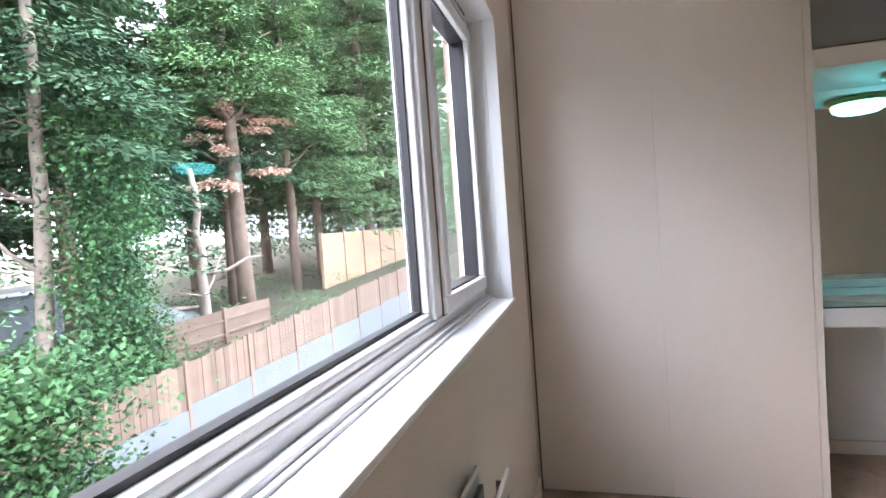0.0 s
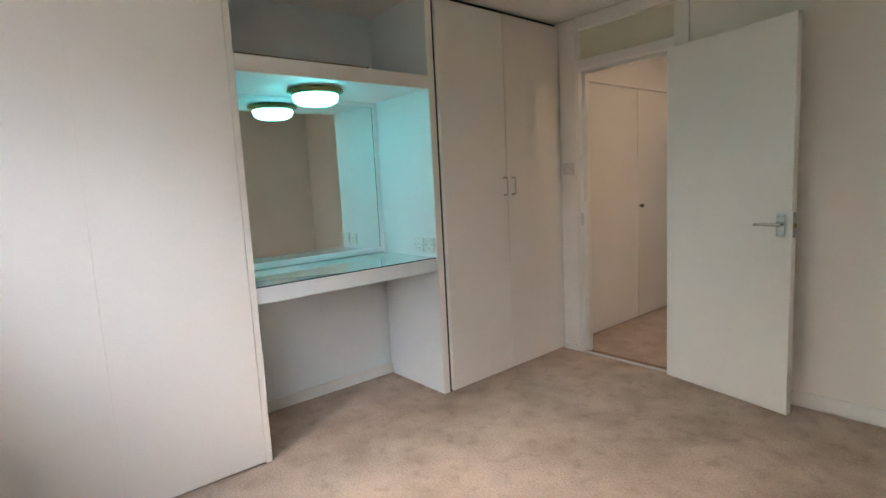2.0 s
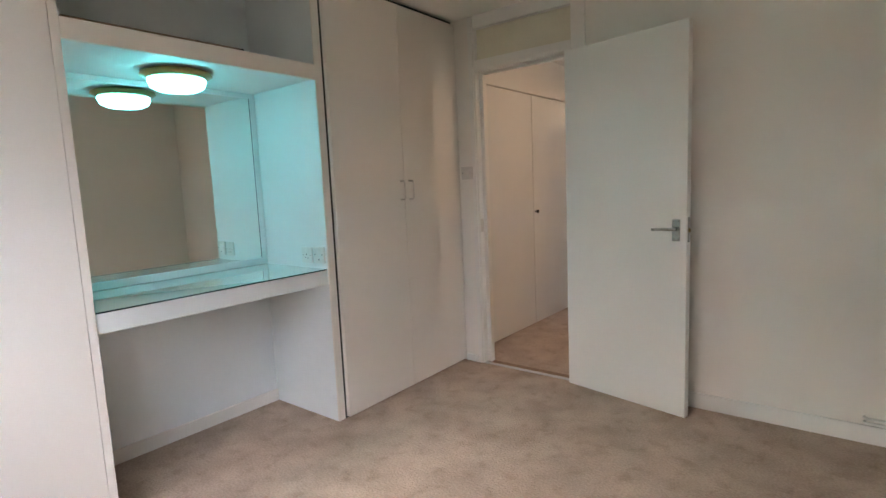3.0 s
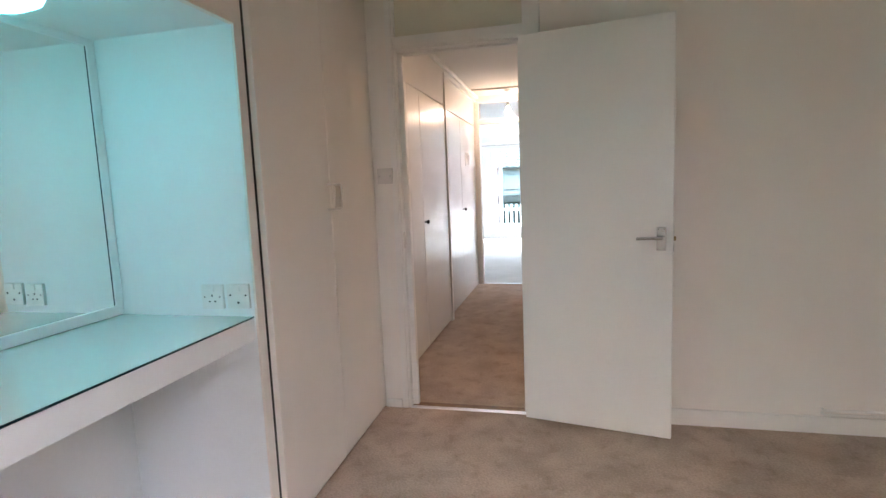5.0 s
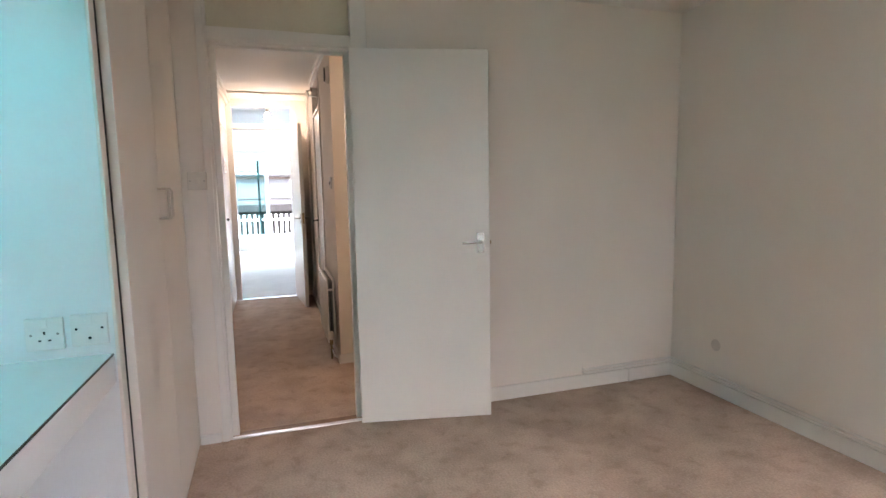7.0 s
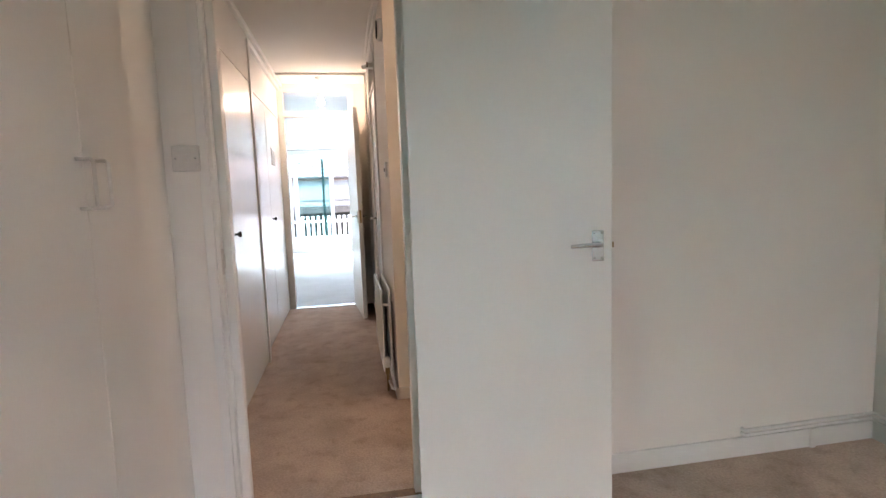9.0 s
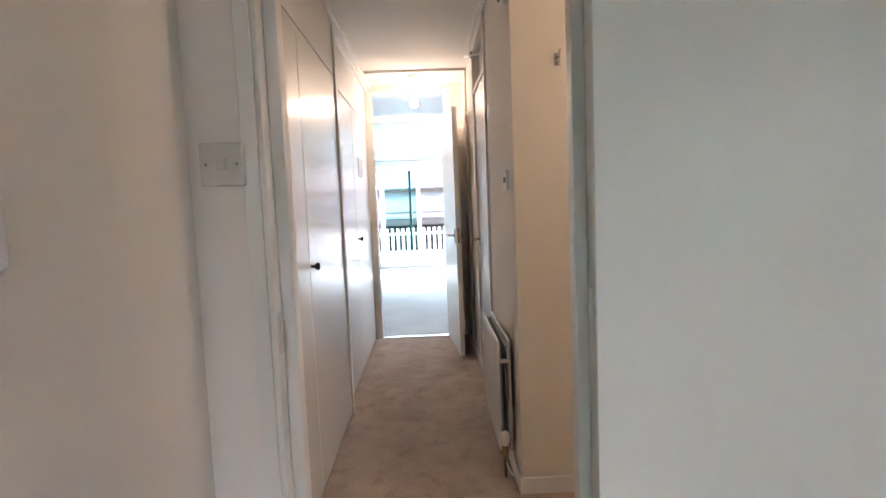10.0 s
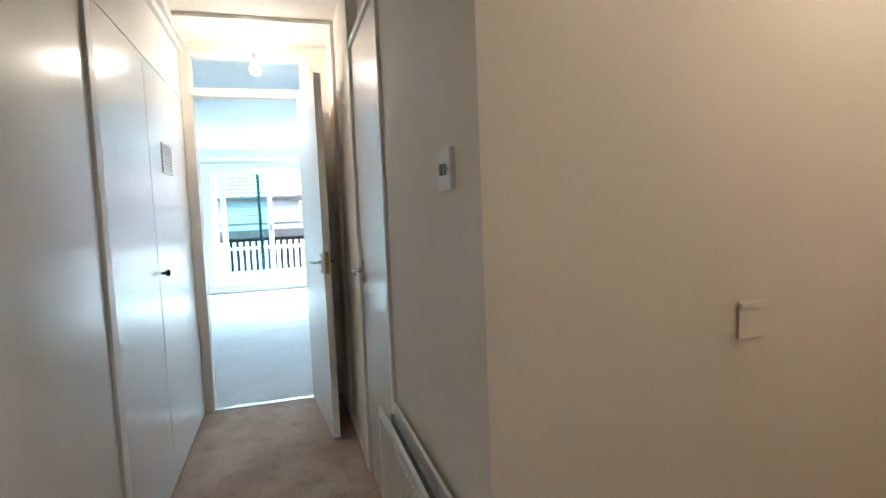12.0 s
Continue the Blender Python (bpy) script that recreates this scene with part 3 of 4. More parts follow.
pend = thing("pendant_lamp", "bare lit bulb hanging from a white ceiling rose", "pendant lamp", at(0.395, 3.47, CH))
part("ceiling_rose", turned([(0.05, 0), (0.048, -0.012), (0.02, -0.026), (0.012, -0.03)], "z", 20), PLASTIC, pend, "", True)
part("flex", tube([(0, 0, -0.02), (0, 0, -0.15)], 0.0035), PLASTIC, pend)
part("lamp_holder", turned([(0.008, -0.14), (0.017, -0.148), (0.019, -0.185), (0.015, -0.195)], "z", 16), PLASTIC, pend, "", True)
part("bulb", turned([(0.013, -0.19), (0.016, -0.202), (0.027, -0.22), (0.031, -0.238), (0.027, -0.256), (0.014, -0.268), (0.003, -0.271)], "z", 20), BULB_GLOW, pend, "glowing opal bulb", True)

# added pendant out of view: stands in for the lobby's unseen warm light
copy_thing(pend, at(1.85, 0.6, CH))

pipe = thing("heating_pipe", "twin white painted heating pipes along the skirting", "pipe")
for dz, yy in ((0.1, 0.0), (0.121, 0.004)):
    part("pipe_run", tube([(2.24, 0.0, dz), (2.24, -0.022, dz), (2.5, -0.024 + yy * 0, dz + 0.004), (2.62, -0.024, dz + 0.006), (BX - 0.03, -0.026, dz + 0.006), (BX - 0.024, -0.05, dz + 0.006), (BX - 0.024, -1.2, dz), (BX - 0.024, BY + 0.05, dz)], 0.0075), GLOSS, pipe, "", True)
single("pipe_clip", box((2.57, -0.026, 0.0), (2.6, -0.0165, 0.088), 0.003), GLOSS, "white block on the skirting under the pipes", "pipe clip")


# ---- bedroom built-ins ----
def wardrobe(label, y0, y1, seam, gap, round_edge=0.002, group="bedroom wardrobes"):
    w = thing("wardrobe", label, "wardrobe", group=group)
    # near-black carcass: the shade in the door gaps is put into its colour
    part("carcass", box((-0.61, y0, 0.0), (-0.03, y1, CH - 0.004)), DARK, w)
    edges = (y0, seam, y1)
    doors = []
    for a, b in zip(edges, edges[1:]):
        doors.append(part("door", box((-0.024, a + gap, 0.012), (0.0, b - gap, CH - 0.03), round_edge), WARD, w, "flat painted wardrobe door"))
    return w, doors


def pull(parent, y, z):
    # white handle standing in shadow: the shade is put into the darker plastic
    part("handle", tube([(0.0, y, z - 0.055), (0.03, y, z - 0.055), (0.036, y, z - 0.049), (0.036, y, z + 0.049), (0.03, y, z + 0.055), (0.0, y, z + 0.055)], 0.0046), PLATE, parent, "white bow handle with its shadow painted in", True)


w1, d1 = wardrobe("floor-to-ceiling painted wardrobe beside the window", BY + 0.02, -2.322, -2.9, 0.0003, 0.0006)
w2, d2 = wardrobe("floor-to-ceiling painted wardrobe with white bow handles", -1.1495, -0.008, -0.595, 0.0012)
w2.matrix_basis = at(0, 0, 0, 1.0)   # the run stands slightly out of true
# the shade between panel and door, painted as a dark strip
part("shadow_gap", box((-0.05, -1.1575, 0.0), (-0.026, -1.15, CH - 0.004)), DARK, w2, "near-black strip painted as shade in the gap beside the door")
pull(d2[0], -0.63, 1.24)
pull(d2[1], -0.553, 1.24)
# no real trim: the gap's brown shade is painted as a strip
structure("trim_scribe_south", box((-0.6, BY, 0.0), (-0.018, BY + 0.018, CH - 0.004)), BATTEN_SHADE, "brown strip painted as shade in the gap between wardrobe and wall", "trim")
structure("trim_scribe_post", box((-0.018, BY, 0.0), (-0.006, BY + 0.010, CH - 0.004)), GLOSS, "thin scribe strip at the window wall", "trim")
# side panels of the vanity niche
NY0, NY1, NB = -2.29, -1.203, -0.572
sp = thing("niche_side_panel", "white side panel of the vanity niche", "panel")
part("panel_board", box((NB, NY1, 0), (-0.014, NY1 + 0.045, CH - 0.004)), NICHE, sp)
part("edge_lipping", box((-0.014, NY1, 0), (-0.005, NY1 + 0.045, CH - 0.004), 0.002), WARD, sp)
sp2 = thing("niche_side_panel", "white side panel of the vanity niche", "panel")
part("panel_board", box((NB, NY0 - 0.03, 0), (-0.014, NY0, CH - 0.004)), NICHE, sp2)
part("edge_lipping", box((-0.014, NY0 - 0.03, 0), (-0.002, NY0, CH - 0.004), 0.002), WARD, sp2)
structure("wall_niche_back", box((-0.61, NY0 - 0.03, 0), (NB, NY1 + 0.045, CH - 0.004)), NICHE, "white back of the vanity niche", "wall")
structure("baseboard_niche", box((NB, NY0, 0), (NB + 0.014, NY1, 0.07), 0.003), GLOSS, "white skirting inside the niche", "baseboard")
desk = thing("vanity_desk", "white built-in dressing table with a glass top", "dressing table")
part("carcass_board", box((NB, NY0, 0.78), (-0.04, NY1, 0.838)), NICHE, desk)
part("front_fascia", box((-0.04, NY0, 0.762), (-0.018, NY1, 0.84), 0.002), NICHE, desk)
part("glass_top", box((NB, NY0 + 0.002, 0.8385), (-0.02, NY1 - 0.002, 0.845)), GLASSTOP, desk, "pale green glass sheet")
part("glass_edge", box((-0.02, NY0 + 0.002, 0.84), (-0.0185, NY1 - 0.002, 0.846)), GEDGE, desk, "dark polished glass edge")
head = thing("niche_canopy", "white canopy board over the dressing table", "canopy")
part("soffit", box((NB, NY0, 1.82), (-0.022, NY1, 1.84)), NICHE, head)
part("fascia", box((-0.022, NY0, 1.816), (0.0, NY1, 1.89), 0.002), WARD, head)
part("top_batten", box((-0.03, NY0 + 0.01, 1.84), (-0.012, -1.6, 1.9), 0.001), BATTEN_SHADE, head, "brown wooden batten")
part("batten_end", turned([(0.006, 0), (0.007, 0.012)], "x", 10, (-0.02, -1.597, 1.894)), DARK, head)
mir = thing("vanity_mirror", "large wall mirror in a flat white frame", "mirror")
MZ0, MZ1 = 0.848, 1.818
part("frame", boxes([((NB, NY0 + 0.004, MZ0), (NB + 0.018, NY1 - 0.004, MZ0 + 0.035)), ((NB, NY0 + 0.004, MZ1 - 0.025), (NB + 0.018, NY1 - 0.004, MZ1)),
                     ((NB, NY0 + 0.004, MZ0 + 0.035), (NB + 0.018, NY0 + 0.04, MZ1 - 0.025)), ((NB, NY1 - 0.034, MZ0 + 0.035), (NB + 0.018, NY1 - 0.004, MZ1 - 0.025))]), NICHE, mir)
part("mirror_glass", box((NB, NY0 + 0.04, MZ0 + 0.035), (NB + 0.010, NY1 - 0.034, MZ1 - 0.025)), MIRROR, mir, "clear silvered glass")
part("glass_bead", boxes([((NB + 0.01, NY1 - 0.0355, MZ0 + 0.035), (NB + 0.012, NY1 - 0.034, MZ1 - 0.025))]), GEDGE, mir)
vl = thing("vanity_lamp", "round brass flush lamp with a lit opal dome", "ceiling lamp", at(-0.27, -1.775, 1.82))
part("base", turned([(0.12, 0), (0.145, -0.008), (0.15, -0.02), (0.125, -0.034), (0.122, -0.036)], "z", 40), BRASS, vl, "aged brass rim", True)
part("dome", turned([(0.12, -0.03), (0.122, -0.05), (0.112, -0.072), (0.085, -0.086), (0.04, -0.092), (0.002, -0.093)], "z", 40), VANITY_GLOW, vl, "glowing cool opal glass", True)
socket("white switched socket above the dressing table", at(-0.17, NY1, 0.915))
spur = plate("shaver_spur", "white switched spur plate above the dressing table", "spur plate", at(-0.068, NY1, 0.918), 0.086, 0.086, False, True)
spur.children[1].location = (0.0, 0, 0.03)
part("cord_hole", turned([(0.004, 0), (0.004, -0.0008)], "y", 10, (0, -0.011, -0.022)), BLACK, spur)
for s_ in (-1, 1):
    part("screw", turned([(0.0035, 0), (0.003, -0.0012)], "y", 8, (s_ * 0.03, -0.011, 0.004)), BLACK, spur)

# ---- bedroom window ----
win = thing("window_1", "white plastic window with a side-hung opener", "window", kind="structure")
FY = -3.665   # outer face of the frame
FI = -3.60    # room face
OB = 1.10     # mullion


def ring(x0, x1, z0, z1, t, y0, y1, bev=0.006):
    return boxes([((x0, y0, z0), (x1, y1, z0 + t)), ((x0, y0, z1 - t), (x1, y1, z1)), ((x0, y0, z0 + t), (x0 + t, y1, z1 - t)), ((x1 - t, y0, z0 + t), (x1, y1, z1 - t))], bev)


part("outer_frame", ring(WX0, WX1, WZ0 + 0.012, WZ1, 0.045, FY - 0.01, FI), UPVC, win)
part("mullion", box((OB - 0.035, FY - 0.01, WZ0 + 0.057), (OB + 0.035, FI, WZ1 - 0.045), 0.006), UPVC, win)
sash = part("opener_sash", ring(WX0 + 0.05, OB - 0.03, WZ0 + 0.062, WZ1 - 0.05, 0.05, FY, FI + 0.018), UPVC, win)
part("gasket", ring(WX0 + 0.099, OB - 0.079, WZ0 + 0.111, WZ1 - 0.099, 0.007, FY + 0.01, FI - 0.002, 0), GASKET, sash)
part("pane", box((WX0 + 0.1, -3.632, WZ0 + 0.112), (OB - 0.08, -3.628, WZ1 - 0.1)), GLASS, sash, "clear glass").visible_shadow = False
part("seal_line", ring(WX0 + 0.046, OB - 0.026, WZ0 + 0.058, WZ1 - 0.046, 0.004, FI - 0.02, FI + 0.004, 0), BATTEN_SHADE, sash, "dark joint round the sash")
part("glazing_bead", ring(OB + 0.035, WX1 - 0.045, WZ0 + 0.057, WZ1 - 0.045, 0.022, FY + 0.01, FI - 0.012), UPVC, win)
part("gasket", ring(OB + 0.056, WX1 - 0.066, WZ0 + 0.078, WZ1 - 0.066, 0.011, FY + 0.008, FI - 0.033, 0), GASKET, win, "black rubber gasket")
part("pane", box((OB + 0.057, -3.646, WZ0 + 0.079), (WX1 - 0.067, -3.642, WZ1 - 0.067)), GLASS, win, "clear glass").visible_shadow = False
tr = part("trickle_vent", box((WX0 + 0.12, FI, WZ1 - 0.04), (WX0 + 0.52, FI + 0.02, WZ1 - 0.012), 0.003), UPVC, win, "white trickle vent with dark slots")
for k in range(9):
    part("slot", box((WX0 + 0.14 + k * 0.041, FI + 0.0195, WZ1 - 0.032), (WX0 + 0.17 + k * 0.041, FI + 0.021, WZ1 - 0.02)), BLACK, tr)
part("inner_trim", boxes([((WX0, FI, WZ0 + 0.012), (WX1, FI + 0.022, WZ0 + 0.03)), ((WX0, FI + 0.022, WZ0 + 0.012), (WX1, FI + 0.035, WZ0 + 0.02))], 0.004), UPVC, win)
part("window_sill", box((WX0 + 0.001, FI - 0.03, WZ0 - 0.004), (WX1 - 0.001, BY + 0.012, WZ0 + 0.013), 0.004), SILL, win, "gloss white painted sill board")
part("reveal_lining", boxes([((WX0, FI, WZ0 + 0.014), (WX0 + 0.006, BY - 0.001, WZ1)), ((WX1 - 0.006, FI, WZ0 + 0.014), (WX1, BY - 0.001, WZ1)), ((WX0 + 0.006, FI, WZ1 - 0.006), (WX1 - 0.006, BY - 0.001, WZ1))]), SILL, win, "white painted reveal")
part("outer_reveal", box((WX0, -3.7, WZ0 + 0.014), (WX0 + 0.006, -3.677, WZ1)), BRICK, win, "brown brick outer reveal")
part("reveal_bead", box((WX0 + 0.006, FI + 0.05, WZ0 + 0.014), (WX0 + 0.012, FI + 0.06, WZ1 - 0.006), 0.002), SILL, win)

# ---- living room window and fittings ----
lw = thing("window_2", "wide white living room window with a sliding pane", "window", kind="structure")
LFY = LIVY + 0.12
part("outer_frame", ring(LX0, LX1, LZ0, LZ1, 0.06, LFY, LFY + 0.07), UPVC, lw)
for x in (-0.46, 0.28, 1.2):
    part("mullion", box((x - 0.04, LFY, LZ0 + 0.06), (x + 0.04, LFY + 0.06, LZ1 - 0.06), 0.006), UPVC, lw)
part("sliding_stile", box((0.085, LFY + 0.07, LZ0 + 0.06), (0.135, LFY + 0.1, LZ1 - 0.09), 0.004), TEALFR, lw, "dark green sliding stile")
part("window_sill", box((LX0 + 0.002, LIVY - 0.02, LZ0 - 0.004), (LX1 - 0.002, LFY, LZ0 + 0.012), 0.003), SILL, lw)
for a, b, g in ((LX0 + 0.06, -0.5, GLASS), (-0.42, 0.24, TGLASS), (0.32, 1.16, GLASS), (1.24, LX1 - 0.06, GLASS)):
    part("pane", box((a, LFY + 0.03, LZ0 + 0.06), (b, LFY + 0.034, LZ1 - 0.06)), g, lw, "clear glass").visible_shadow = False
part("window_catch", box((0.268, LFY - 0.02, 1.0), (0.29, LFY, 1.14), 0.003), STEEL, lw, "grey window catch")
rail = thing("curtain_track", "slim white curtain track over the living room window", "curtain track", at(0, LIVY - 0.06, 0))
part("track", box((-0.9, -0.012, 2.145), (2.6, 0.012, 2.165), 0.002), GREY_SHADE, rail)
for x in (-0.85, 0.8, 2.5):
    part("bracket", box((x - 0.01, 0.012, 2.145), (x + 0.01, 0.06, 2.165)), PLASTIC, rail)
structure("trim_bulkhead", box((-2.6, LIVY - 0.25, 2.2), (3.2, LIVY, CH), 0.003), LIVW, "white bulkhead over the window", "trim")


# ---- outside: ground, fences, trees ----
rng = random.Random(7)


def ground_z(x, y):
    rise = -0.05 * max(-40, min(6, x + 3.5))
    if y > -10.45:
        return -2.75 + (rise if y < -5 else 0)
    return -1.35 + rise + 0.02 * min(30, -10.45 - y)


xs = [-3000, -400, -120, -60] + [-44 + 4 * k for k in range(16)] + [40, 120, 400, 3000]
ys = [-3000, -400, -120, -60, -40, -30, -24, -20, -17, -14.5, -12.5, -11, -10.46, -10.44, -9, -7, -5.2, -4.9, 0, 20, 60, 400, 3000]
gb = bmesh.new()
grid = [[gb.verts.new((x, y, ground_z(x, y))) for x in xs] for y in ys]
for j in range(len(ys) - 1):
    for i in range(len(xs) - 1):
        gb.faces.new((grid[j][i], grid[j][i + 1], grid[j + 1][i + 1], grid[j + 1][i]))
structure("ground", gb, SOIL, "dark earth and leaf litter on a bank", "ground")
# yard between the building and the fence: unseen pale paving added to bounce daylight
pb = bmesh.new()
px = [-12 + 4 * k for k in range(8)]
pys = [-10.1, -9, -7, -5.2, -4.9, -3.72]
pg = [[pb.verts.new((x, y, ground_z(x, y) + 0.02)) for x in px] for y in pys]
for j in range(len(pys) - 1):
    for i in range(len(px) - 1):
        pb.faces.new((pg[j][i], pg[j][i + 1], pg[j + 1][i + 1], pg[j + 1][i]))
structure("pavement_yard", pb, BOUNCE_YARD, "unseen pale yard added to bounce daylight into the bedroom window", "pavement")


def fence_line(name, label, x0, n, y, width, material, top, bottom, boards, group):
    """Panels stepping along -x; top and bottom give heights at x."""
    f = thing(name, label, "fence", group=group)
    me = mesh_of("fence_board", box((-width / boards / 2 + 0.003, -0.011, 0), (width / boards / 2 - 0.003, 0.011, 1), 0), material)
    for k in range(n):
        xa = x0 - k * (width + 0.1)
        b0 = bottom(xa - width / 2)
        for j in range(boards):
            x = xa - (j + 0.5) * width / boards
            ob = new("fence_board", me)
            ob.parent = f
            ob.matrix_basis = Matrix.LocRotScale((x, y + rng.uniform(-0.006, 0.006), b0), Euler((0, 0, rng.uniform(-0.02, 0.02))), (1, 1, top(x) - b0 + rng.uniform(-0.035, 0.03)))
        g0 = min(ground_z(xa, y + 0.06), ground_z(xa - width, y + 0.06)) - 0.1
        part("gravel_board", box((xa - width - 0.02, y - 0.03, g0), (xa, y + 0.03, b0 - 0.004), 0.004), CONC, f, "pale concrete base panel")
        part("fence_post", box((xa, y - 0.05, g0), (xa + 0.08, y + 0.04, top(xa) + 0.03), 0.006), material, f)
    return f


fence_line("garden_fence", "weathered close-board fence on a pale concrete base", 0.2, 11, -10.4, 1.75, FENCEW,
           lambda x: -0.92 - 0.053 * (x + 3.5), lambda x: -1.72 - 0.043 * (x + 3.5), 14, "")


def rail_fence(name, label, x0, n, y, z0, h, wood):
    f = thing(name, label, "fence")
    for k in range(n):
        xa = x0 - k * 1.9
        z = z0 + 0.02 * k
        for j in range(4):
            part("fence_panel_board", box((xa - 1.82, y - 0.015, z + j * h / 4), (xa, y + 0.015 - 0.006 * (j % 2), z + (j + 1) * h / 4 - 0.006), 0), wood, f)
        part("fence_rail", boxes([((xa - 1.82, y + 0.015, z + h * 0.38), (xa, y + 0.05, z + h * 0.42)), ((xa - 1.82, y + 0.015, z + h * 0.72), (xa, y + 0.05, z + h * 0.76))]), wood, f)
        part("fence_post", box((xa, y - 0.05, z - 0.6), (xa + 0.09, y + 0.07, z + h + 0.04)), wood, f)
    return f


rail_fence("panel_fence", "new orange timber panel fence on the bank", -15.3, 8, -12.9, -0.72, 2.1, FENCEN)
rail_fence("panel_fence", "low timber panel fence behind the trees", -6.2, 2, -11.7, -1.25, 0.95, FENCEW)


def leaves(bm, centre, spread, count, size, droop=0.0, flat=0.4, slim=0.55):
    """Many small leaf sprays about a centre."""
    for _ in range(count):
        c = Vector([rng.gauss(0, 1) * s for s in spread]) + Vector(centre)
        u = Vector((rng.uniform(-1, 1), rng.uniform(-1, 1), rng.uniform(-flat, flat) - droop)).normalized()
        w = u.cross(Vector((rng.uniform(-0.5, 0.5), rng.uniform(-0.5, 0.5), 1))).normalized()
        L = size * rng.uniform(0.6, 1.5)
        W = L * rng.uniform(0.3, 0.5) * slim
        n = u.cross(w) * L * 0.12
        bm.faces.new([bm.verts.new(p) for p in (c, c + u * L * 0.45 + w * W + n, c + u * L, c + u * L * 0.4 - w * W + n)])


def boughs(bm, centre, way, spread, count, size):
    """A flat drooping spray of narrow leaves that point along way."""
    for _ in range(count):
        c = Vector((rng.gauss(0, spread[0]), rng.gauss(0, spread[0]), rng.gauss(0, spread[1]))) + centre
        u = (way + Vector((rng.gauss(0, 0.55), rng.gauss(0, 0.55), rng.uniform(-0.75, 0.05)))).normalized()
        w = u.cross(Vector((rng.uniform(-0.6, 0.6), rng.uniform(-0.6, 0.6), 1))).normalized()
        L = size * rng.uniform(0.6, 1.5)
        W = L * rng.uniform(0.16, 0.3)
        n = u.cross(w) * L * 0.12
        bm.faces.new([bm.verts.new(p) for p in (c, c + u * L * 0.45 + w * W + n, c + u * L, c + u * L * 0.4 - w * W + n)])


def trunk_mesh(base, height, r, lean=(0, 0), forks=0, wob=0.12):
    pts = []
    for i in range(9):
        f = i / 8
        pts.append((base[0] + lean[0] * f + rng.uniform(-wob, wob) * f, base[1] + lean[1] * f + rng.uniform(-wob, wob) * f, base[2] + height * f))
    bms = [tube(pts, r, 10, r * 0.45)]
    for k in range(forks):
        i = rng.randint(2, 6)
        p = Vector(pts[i])
        a = rng.uniform(0, 6.28)
        L = rng.uniform(0.8, 2.2)
        d = Vector((math.cos(a) * L, math.sin(a) * L, rng.uniform(0.2, 1.6)))
        bms.append(tube([p, p + d * 0.4 + Vector((0, 0, -0.1)), p + d * 0.75 + Vector((0, 0, 0.05)), p + d], r * 0.32, 6, 0.012))
    for k in range(14):
        i = rng.randint(1, 7)
        p = Vector(pts[i])
        a = rng.uniform(0, 6.28)
        L = rng.uniform(0.3, 1.2)
        bms.append(tube([p, p + Vector((math.cos(a) * L * 0.5, math.sin(a) * L * 0.5, 0.1)), p + Vector((math.cos(a) * L, math.sin(a) * L, rng.uniform(-0.25, 0.3)))], 0.022, 5, 0.006))
    return join(*bms), pts


def conifer(label, x, y, height, r, crown_from, radius, clumps, per, leafm, barkm=None, forks=3, lean=(0, 0), dead=0, name="conifer_tree", size=0.155):
    z = ground_z(x, y) - 0.1
    t = thing(name, label, "tree", at(x, y, z))
    tb, pts = trunk_mesh((0, 0, 0), height, r, lean, forks)
    part("trunk", tb, barkm or BARK, t, "", True)
    cb = bmesh.new()
    for _ in range(int(clumps * 1.2)):
        f = rng.uniform(0, 1) ** 1.1
        h = crown_from + (height + 0.5 - crown_from) * f
        R = radius * (1 - 0.7 * f) * rng.uniform(0.55, 1.2)
        a = rng.uniform(0, 6.28)
        out = Vector((math.cos(a), math.sin(a), 0))
        side = Vector((-out.y, out.x, 0))
        root = Vector((lean[0] * h / height, lean[1] * h / height, h))
        rise, fall = rng.uniform(0.1, 0.5), rng.uniform(0.25, 0.6)
        steps = 7
        for k in range(steps):
            g = 0.25 + 0.75 * (k + rng.uniform(-0.3, 0.3)) / (steps - 1)
            fan = 0.42 * R * math.sin(math.pi * min(1, 0.15 + 0.8 * g)) * rng.uniform(-1, 1)
            c = root + out * R * g + side * fan + Vector((0, 0, R * (rise * g - fall * g * g)))
            boughs(cb, c, out + side * (0.9 * fan / (R + 0.01)), (0.06 + 0.085 * R, 0.055), int(per * 0.72), size)
    part("crown", cb, leafm, t)
    if dead:
        db = bmesh.new()
        for _ in range(dead):
            a = rng.uniform(-0.8, 2.8)
            out = Vector((math.cos(a), math.sin(a), 0))
            R, h, fall = rng.uniform(0.7, 1.7), rng.uniform(3.6, 6.2), rng.uniform(0.1, 0.5)
            for k in range(5):
                g = 0.35 + 0.65 * k / 4
                boughs(db, Vector((0, 0, h)) + out * R * g + Vector((0, 0, 0.3 * g - fall * g * g)), out, (0.1, 0.05), 46, 0.15)
        part("dead_branch", db, DEAD, t, "orange-brown dead foliage")
    return t


conifer("tall conifer with a bare pale trunk by the ivy", -4.0, -12.0, 9.5, 0.15, 4.3, 2.4, 70, 60, LEAF, PALEBARK, 3, (-0.5, 0))
conifer("cut conifer stump with bare dead twigs", -8.9, -12.9, 4.4, 0.15, 6.0, 0.0, 0, 0, LEAF, PALEBARK, 4)
conifer("branching dark conifer with orange dead boughs", -11.3, -13.4, 9.5, 0.28, 6.2, 2.6, 80, 60, LEAF2, BARK, 9, (0.2, 0), dead=9)
conifer("dark conifer with a forked trunk", -12.3, -14.6, 13, 0.22, 4.2, 2.8, 80, 60, LEAF, BARK, 8, (-0.3, 0))
